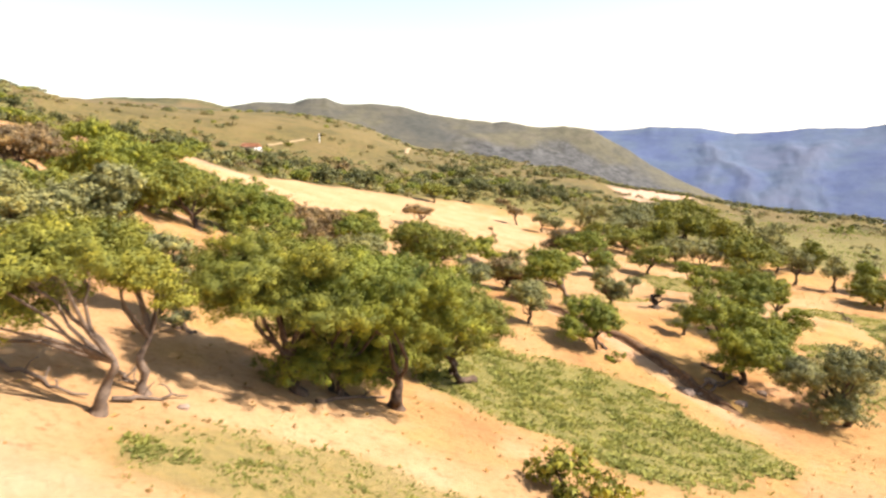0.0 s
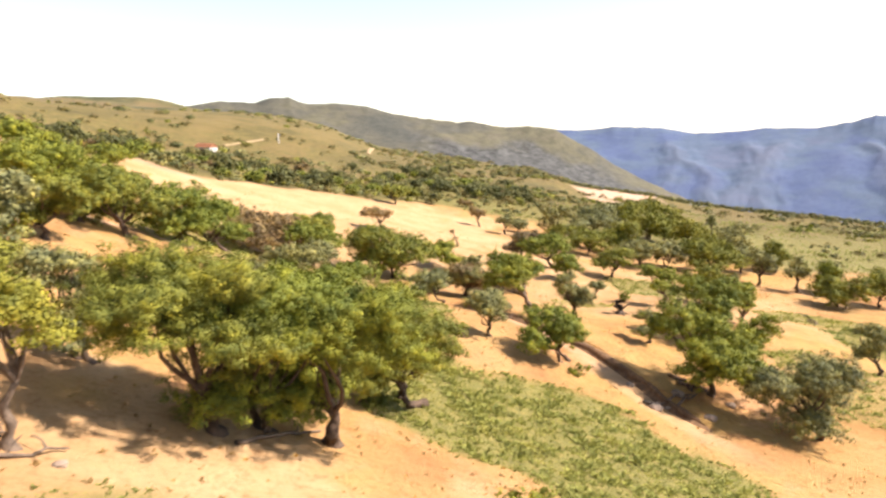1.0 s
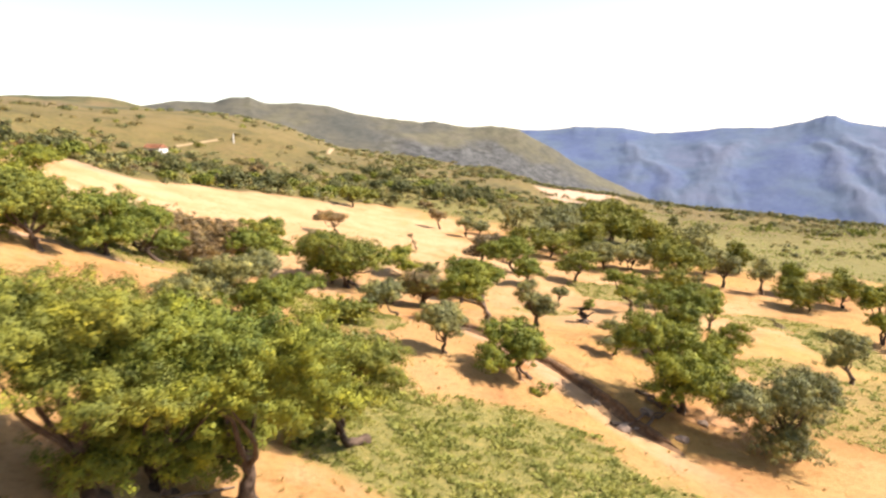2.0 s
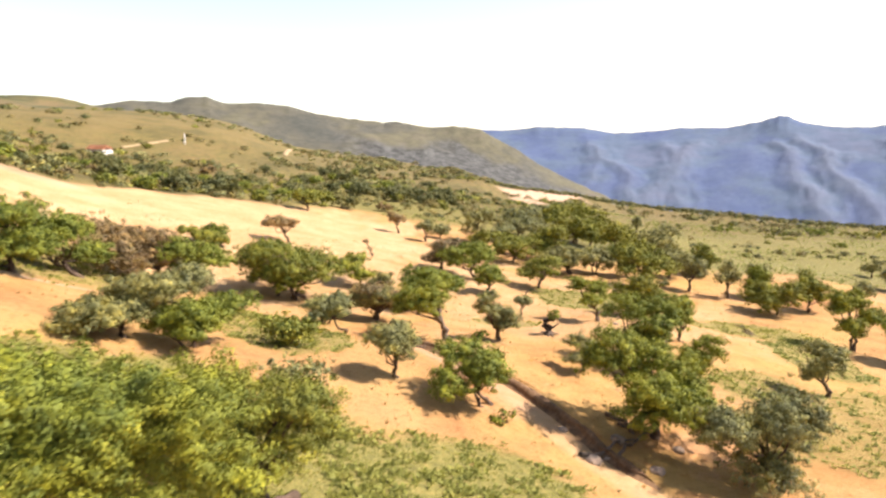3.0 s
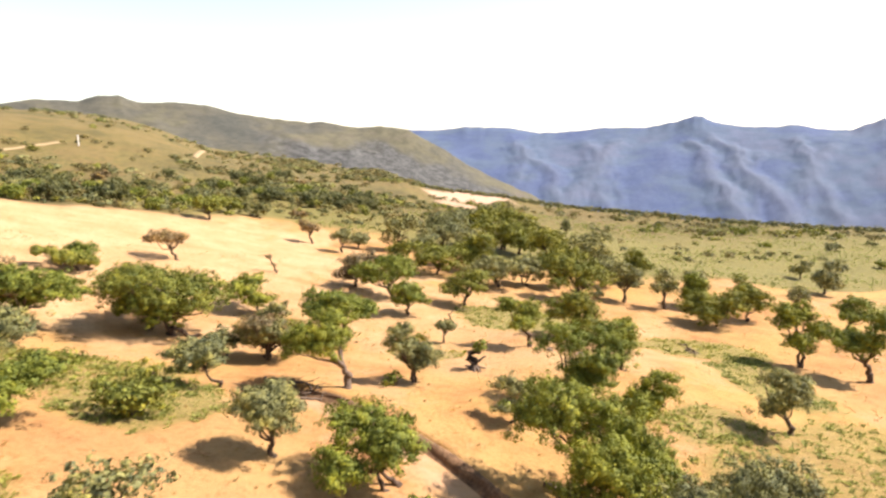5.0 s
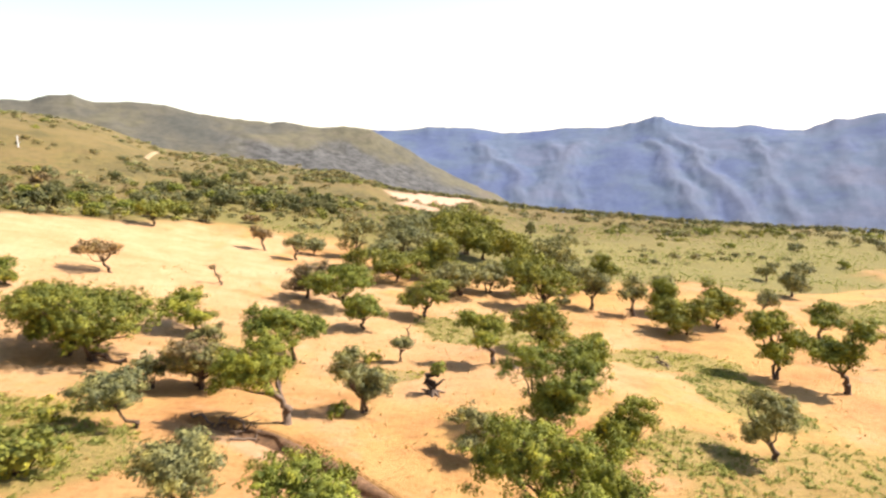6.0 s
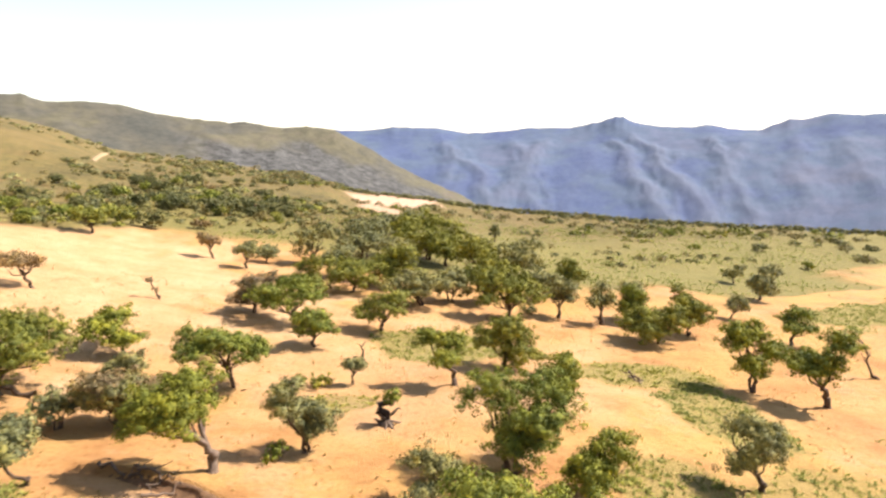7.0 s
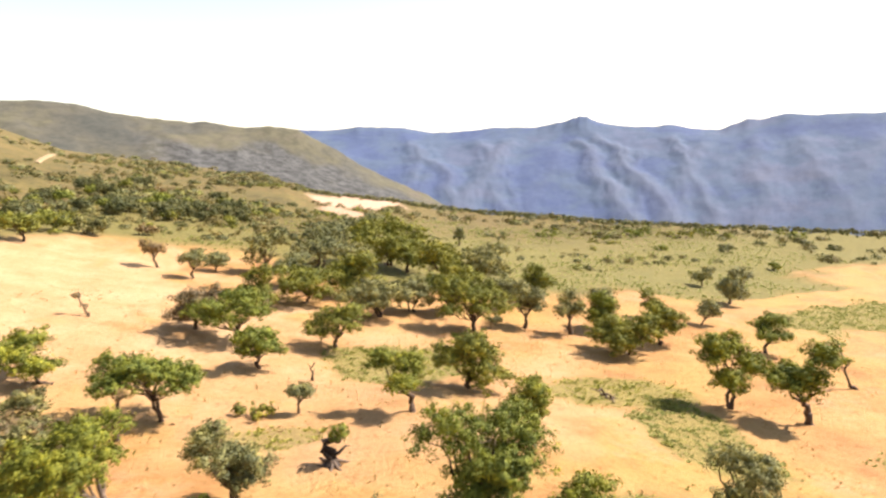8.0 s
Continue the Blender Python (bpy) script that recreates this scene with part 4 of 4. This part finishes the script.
tree(33.8, 131.2, 4.8, 6.9, 0.6, 0.2, -0.1, "grey", 74, 1, 0.30)
tree(31.7, 142.7, 6.3, 6.7, 1.7, 0.4, -0.2, "grey", 75, 1, 0.30)
tree(40.4, 144.9, 6.2, 9.6, 1.2, 0.9, -0.4, "grey", 76, 2, 0.30)
tree(54.1, 146.8, 8.4, 12.6, 1.2, -0.7, 0.3, "olive", 77, 2, 0.30)
tree(33.1, 120.6, 4.7, 8.1, 0.6, 0.7, -0.3, "olive", 78, 1, 0.30)
tree(40.9, 113.1, 4.6, 8.6, 0.9, -0.9, 0.4, "grey", 79, 2, 0.30)
tree(46.6, 115.9, 5.0, 5.7, 0.7, -0.1, 0.0, "grey", 80, 2, 0.30)
tree(51.3, 114.6, 5.6, 6.0, 0.7, -0.3, 0.2, "olive", 81, 2, 0.30)
tree(68.4, 120.7, 6.1, 5.2, 1.4, 0.4, -0.2, "olive", 82, 1, 0.30)
tree(60.4, 117.9, 5.5, 5.3, 1.0, 0.6, -0.2, "grey", 83, 1, 0.30)
tree(16.1, 143.6, 4.4, 3.6, 2.1, -0.7, 0.3, "brown", 84, 1, 0.32)
tree(20.6, 137.1, 4.2, 3.8, 1.7, 0.1, -0.0, "grey", 85, 1, 0.32)
tree(24.3, 143.4, 3.1, 3.7, 0.5, 0.2, -0.1, "grey", 86, 1, 0.32)
tree(79.9, 172.2, 4.7, 2.6, 0.9, 0.0, -0.0, "grey", 87, 1, 0.32)
tree(-2.2, 153.0, 4.7, 5.3, 1.2, 0.1, -0.0, "olive", 88, 1, 0.32)
tree(1.0, 165.5, 3.8, 5.7, 0.5, 0.0, -0.0, "olive", 89, 1, 0.32)
tree(-10.5, 101.4, 3.0, 3.3, 0.4, -1.1, 0.3, "green", 90, 1, 0.30)
tree(69.9, 107.1, 5.4, 3.8, 1.3, 0.2, -0.1, "grey", 91, 1, 0.28)
tree(81.4, 110.4, 4.2, 3.1, 1.2, -0.1, 0.0, "olive", 92, 1, 0.30)
tree(58.3, 177.2, 4.9, 10.0, 0.6, 0.0, -0.0, "grey", 93, 1, 0.30)
tree(111.7, 130.7, 3.8, 4.0, 0.9, 0.3, -0.2, "grey", 94, 1, 0.32)
tree(-22.8, 48.0, 4.3, 6.2, 0.5, -0.2, 0.0, "olive", 95, 1, 0.25)
tree(-24.4, 40.9, 3.4, 6.0, 0.4, -0.2, 0.0, "olive", 96, 2, 0.25)
tree(-29.9, 72.6, 5.0, 7.4, 0.6, 0.0, -0.0, "green", 97, 1, 0.28)
tree(-31.4, 61.3, 4.6, 7.3, 0.6, 0.0, -0.0, "green", 98, 2, 0.28)
tree(-28.1, 43.3, 2.5, 5.2, 0.3, -0.4, 0.0, "green", 99, 2, 0.28)
tree(40.6, 125.7, 6.6, 7.2, 0.8, 0.4, -0.2, "olive", 100, 1, 0.30)
tree(64.1, 133.1, 6.5, 9.4, 0.8, 0.9, -0.4, "grey", 101, 2, 0.30)
tree(57.6, 132.5, 7.5, 8.2, 0.9, 0.4, -0.2, "olive", 102, 1, 0.30)
tree(55.0, 140.9, 6.9, 8.7, 0.9, 0.4, -0.2, "olive", 103, 1, 0.30)
tree(47.2, 163.7, 4.9, 8.9, 0.9, 0.0, -0.0, "grey", 104, 1, 0.30)
shrub(0.3, 59.6, 4.6, 2.3, "olive", 105, 0.20, 0.55, "low yellow-green shrub on dry grass")
shrub(1.4, 48.5, 3.7, 4.3, "grey", 106, 0.20, 0.55, "rounded grey-green shrub on dry grass")
shrub(-0.4, 69.0, 4.6, 1.1, "olive", 107, 0.20, 0.55, "low yellow-green shrub on dry grass")
shrub(2.5, 71.4, 3.6, 1.8, "grey", 108, 0.20, 0.55, "rounded grey-green shrub on dry grass")
shrub(4.1, 76.4, 3.5, 3.0, "grey", 109, 0.20, 0.55, "rounded grey-green shrub on dry grass")
shrub(21.2, 84.2, 4.1, 1.1, "olive", 110, 0.20, 0.55, "low yellow-green shrub on dry grass")
shrub(55.5, 110.3, 2.6, 1.3, "grey", 111, 0.28, 0.55, "rounded grey-green shrub on dry grass")
shrub(5.8, 24.9, 4.3, 2.1, "olive", 112, 0.20, 0.55, "low yellow-green shrub on dry grass")
shrub(14.0, 51.7, 1.9, 0.8, "green", 113, 0.20, 0.55, "small dark green shrub on dry grass")
shrub(30.3, 58.6, 3.7, 1.2, "olive", 114, 0.28, 0.55, "low yellow-green shrub on dry grass")
shrub(-13.3, 40.6, 5.0, 1.4, "olive", 115, 0.20, 0.55, "low yellow-green shrub on dry grass")
shrub(145.2, 142.2, 3.1, 2.1, "green", 116, 0.28, 0.55, "small dark green shrub on dry grass")
shrub(16.3, 68.7, 2.0, 0.9, "green", 117, 0.20, 0.55, "small dark green shrub on dry grass")
fallen_branch(-14.4, 20.6, -11.8, 20.5, 0.09, 118)
fallen_branch(-11.0, 21.2, -9.7, 23.7, 0.08, 119)
fallen_branch(-12.2, 23.6, -11.0, 23.0, 0.08, 120)
fallen_branch(-5.6, 27.9, -3.2, 31.5, 0.10, 121)
fallen_branch(22.3, 54.2, 24.6, 52.8, 0.16, 122)
fallen_branch(18.4, 49.1, 22.8, 51.1, 0.14, 123)
fallen_branch(20.9, 49.2, 25.0, 53.1, 0.12, 124)
fallen_branch(23.0, 53.5, 24.8, 52.2, 0.16, 125)
bare_tree(53.2, 82.8, 1.7, -2.6, -0.5, 306, 0, 0.12)
fallen_branch(52.5, 84.1, 51.8, 81.2, 0.09, 127)
fallen_branch(9.1, 67.9, 11.0, 66.1, 0.10, 128)
fallen_branch(7.2, 69.0, 9.9, 67.0, 0.10, 129)
fallen_branch(9.4, 65.1, 11.4, 65.9, 0.08, 130)
house(-61, 214, -25)
dirt_track(((-15.5, 285), (-17, 318), (-17.6, 352), (-18.2, 388), (-21.5, 402), (-25, 396)), 1.7, "pale dirt track winding over the golden hill")
dirt_track(((-61, 233), (-58.5, 240), (-55.5, 248), (-52, 255)), 1.5, "pale dirt track above the white house")
shrub(-59.5, 205.5, 5.0, 3.0, "grey", 601, 0.4, 0.5, "rounded grey-green bush beside the white house")
shrub(-54.0, 204.0, 4.2, 1.8, "green", 602, 0.4, 0.5, "low dark green bush beside the white house")
marker_post(-46.5, 254)
stump(24.2, 73.4, 301)
bare_tree(9.0, 110.8, 2.1, -0.7, 0.2, 302, 3)
bare_tree(82.3, 79.6, 5.0, -2.0, 0.9, 303, 0, 0.17)
bare_tree(12.2, 81.6, 3.4, 0.4, -0.2, 305, 1, 0.17)
bare_tree(27.3, 91.8, 1.7, 0.1, 0.0, 304)
for n, (x, y, s) in enumerate(((19.0, 48.6, 0.55), (20.4, 49.6, 0.4), (22.6, 47.4, 0.45), (18.4, 52.6, 0.35), (25.6, 50.4, 0.4), (21.6, 51.0, 0.5), (-9.4, 22.6, 0.22), (33.8, 79.4, 0.35), (36.2, 77.6, 0.4))):
    rock(x, y, s, 400 + n)


def shrub_belt():
    """Rounded bushes of the belt along the far edge of the field: a few kinds, repeated."""
    rng = np.random.default_rng(74)
    kinds = []
    for n, (w, h, tone) in enumerate(((4.6, 3.0, "green"), (5.4, 3.4, "dark"), (3.8, 2.4, "olive"), (4.4, 2.6, "grey"), (6.0, 3.8, "dark"), (3.4, 2.2, "brown"))):
        kinds.append(shrub(-30 + 9 * n, 150 + 4 * n, w, h, tone, 500 + n, 0.36, 0.42, {"green": "dense green bush at the field's edge", "dark": "dense dark green bush at the field's edge", "olive": "yellow-green bush at the field's edge", "grey": "grey-green bush at the field's edge", "brown": "brownish withered bush at the field's edge"}[tone]))
    placed = 0
    while placed < 300:
        x = rng.uniform(-125, 45) if placed < 262 else rng.uniform(-165, -112)
        gap = abs(rng.normal(0, 34)) + 2 + 20 * float(soft(-14, 10, x))
        y = float(np.interp(x, FIELD_X, FIELD_Y)) + gap
        if math.hypot(x + 56, y - 206) < 9 or rng.random() < 0.5 * soft(0, 40, x):
            continue
        placed += 1
        k = kinds[int(rng.integers(len(kinds)))]
        m = pose(x, y, float(height(x, y)) - 0.1, 0, 0, rng.uniform(0, 360)) @ Matrix.Diagonal((*(rng.uniform(0.55, 1.15) * np.array((1, 1, rng.uniform(0.8, 1.1)))), 1))
        copy_thing(k, m)


for n, (x, y, w, h, tone) in enumerate(((160, 186, 17, 2.6, "olive"), (150, 196, 15, 2.4, "green"), (175, 190, 13, 2.2, "olive"), (128, 182, 10, 1.8, "olive"), (118, 196, 12, 2.0, "green"), (196, 178, 14, 2.2, "green"), (100, 190, 9, 1.8, "grey"), (136, 168, 6, 1.4, "green"), (152, 162, 5, 2.4, "grey"))):
    shrub(x, y, w, h, tone, 620 + n, 0.42, 0.5, {"olive": "broad low yellow-green thicket on the heath", "green": "broad low dark green thicket on the heath", "grey": "low grey-green thicket on the heath"}[tone])
shrub_belt()
earth_bank()
ferns()
dry_grass()
scrubland()
heath_cover()
hedge_on_rim()
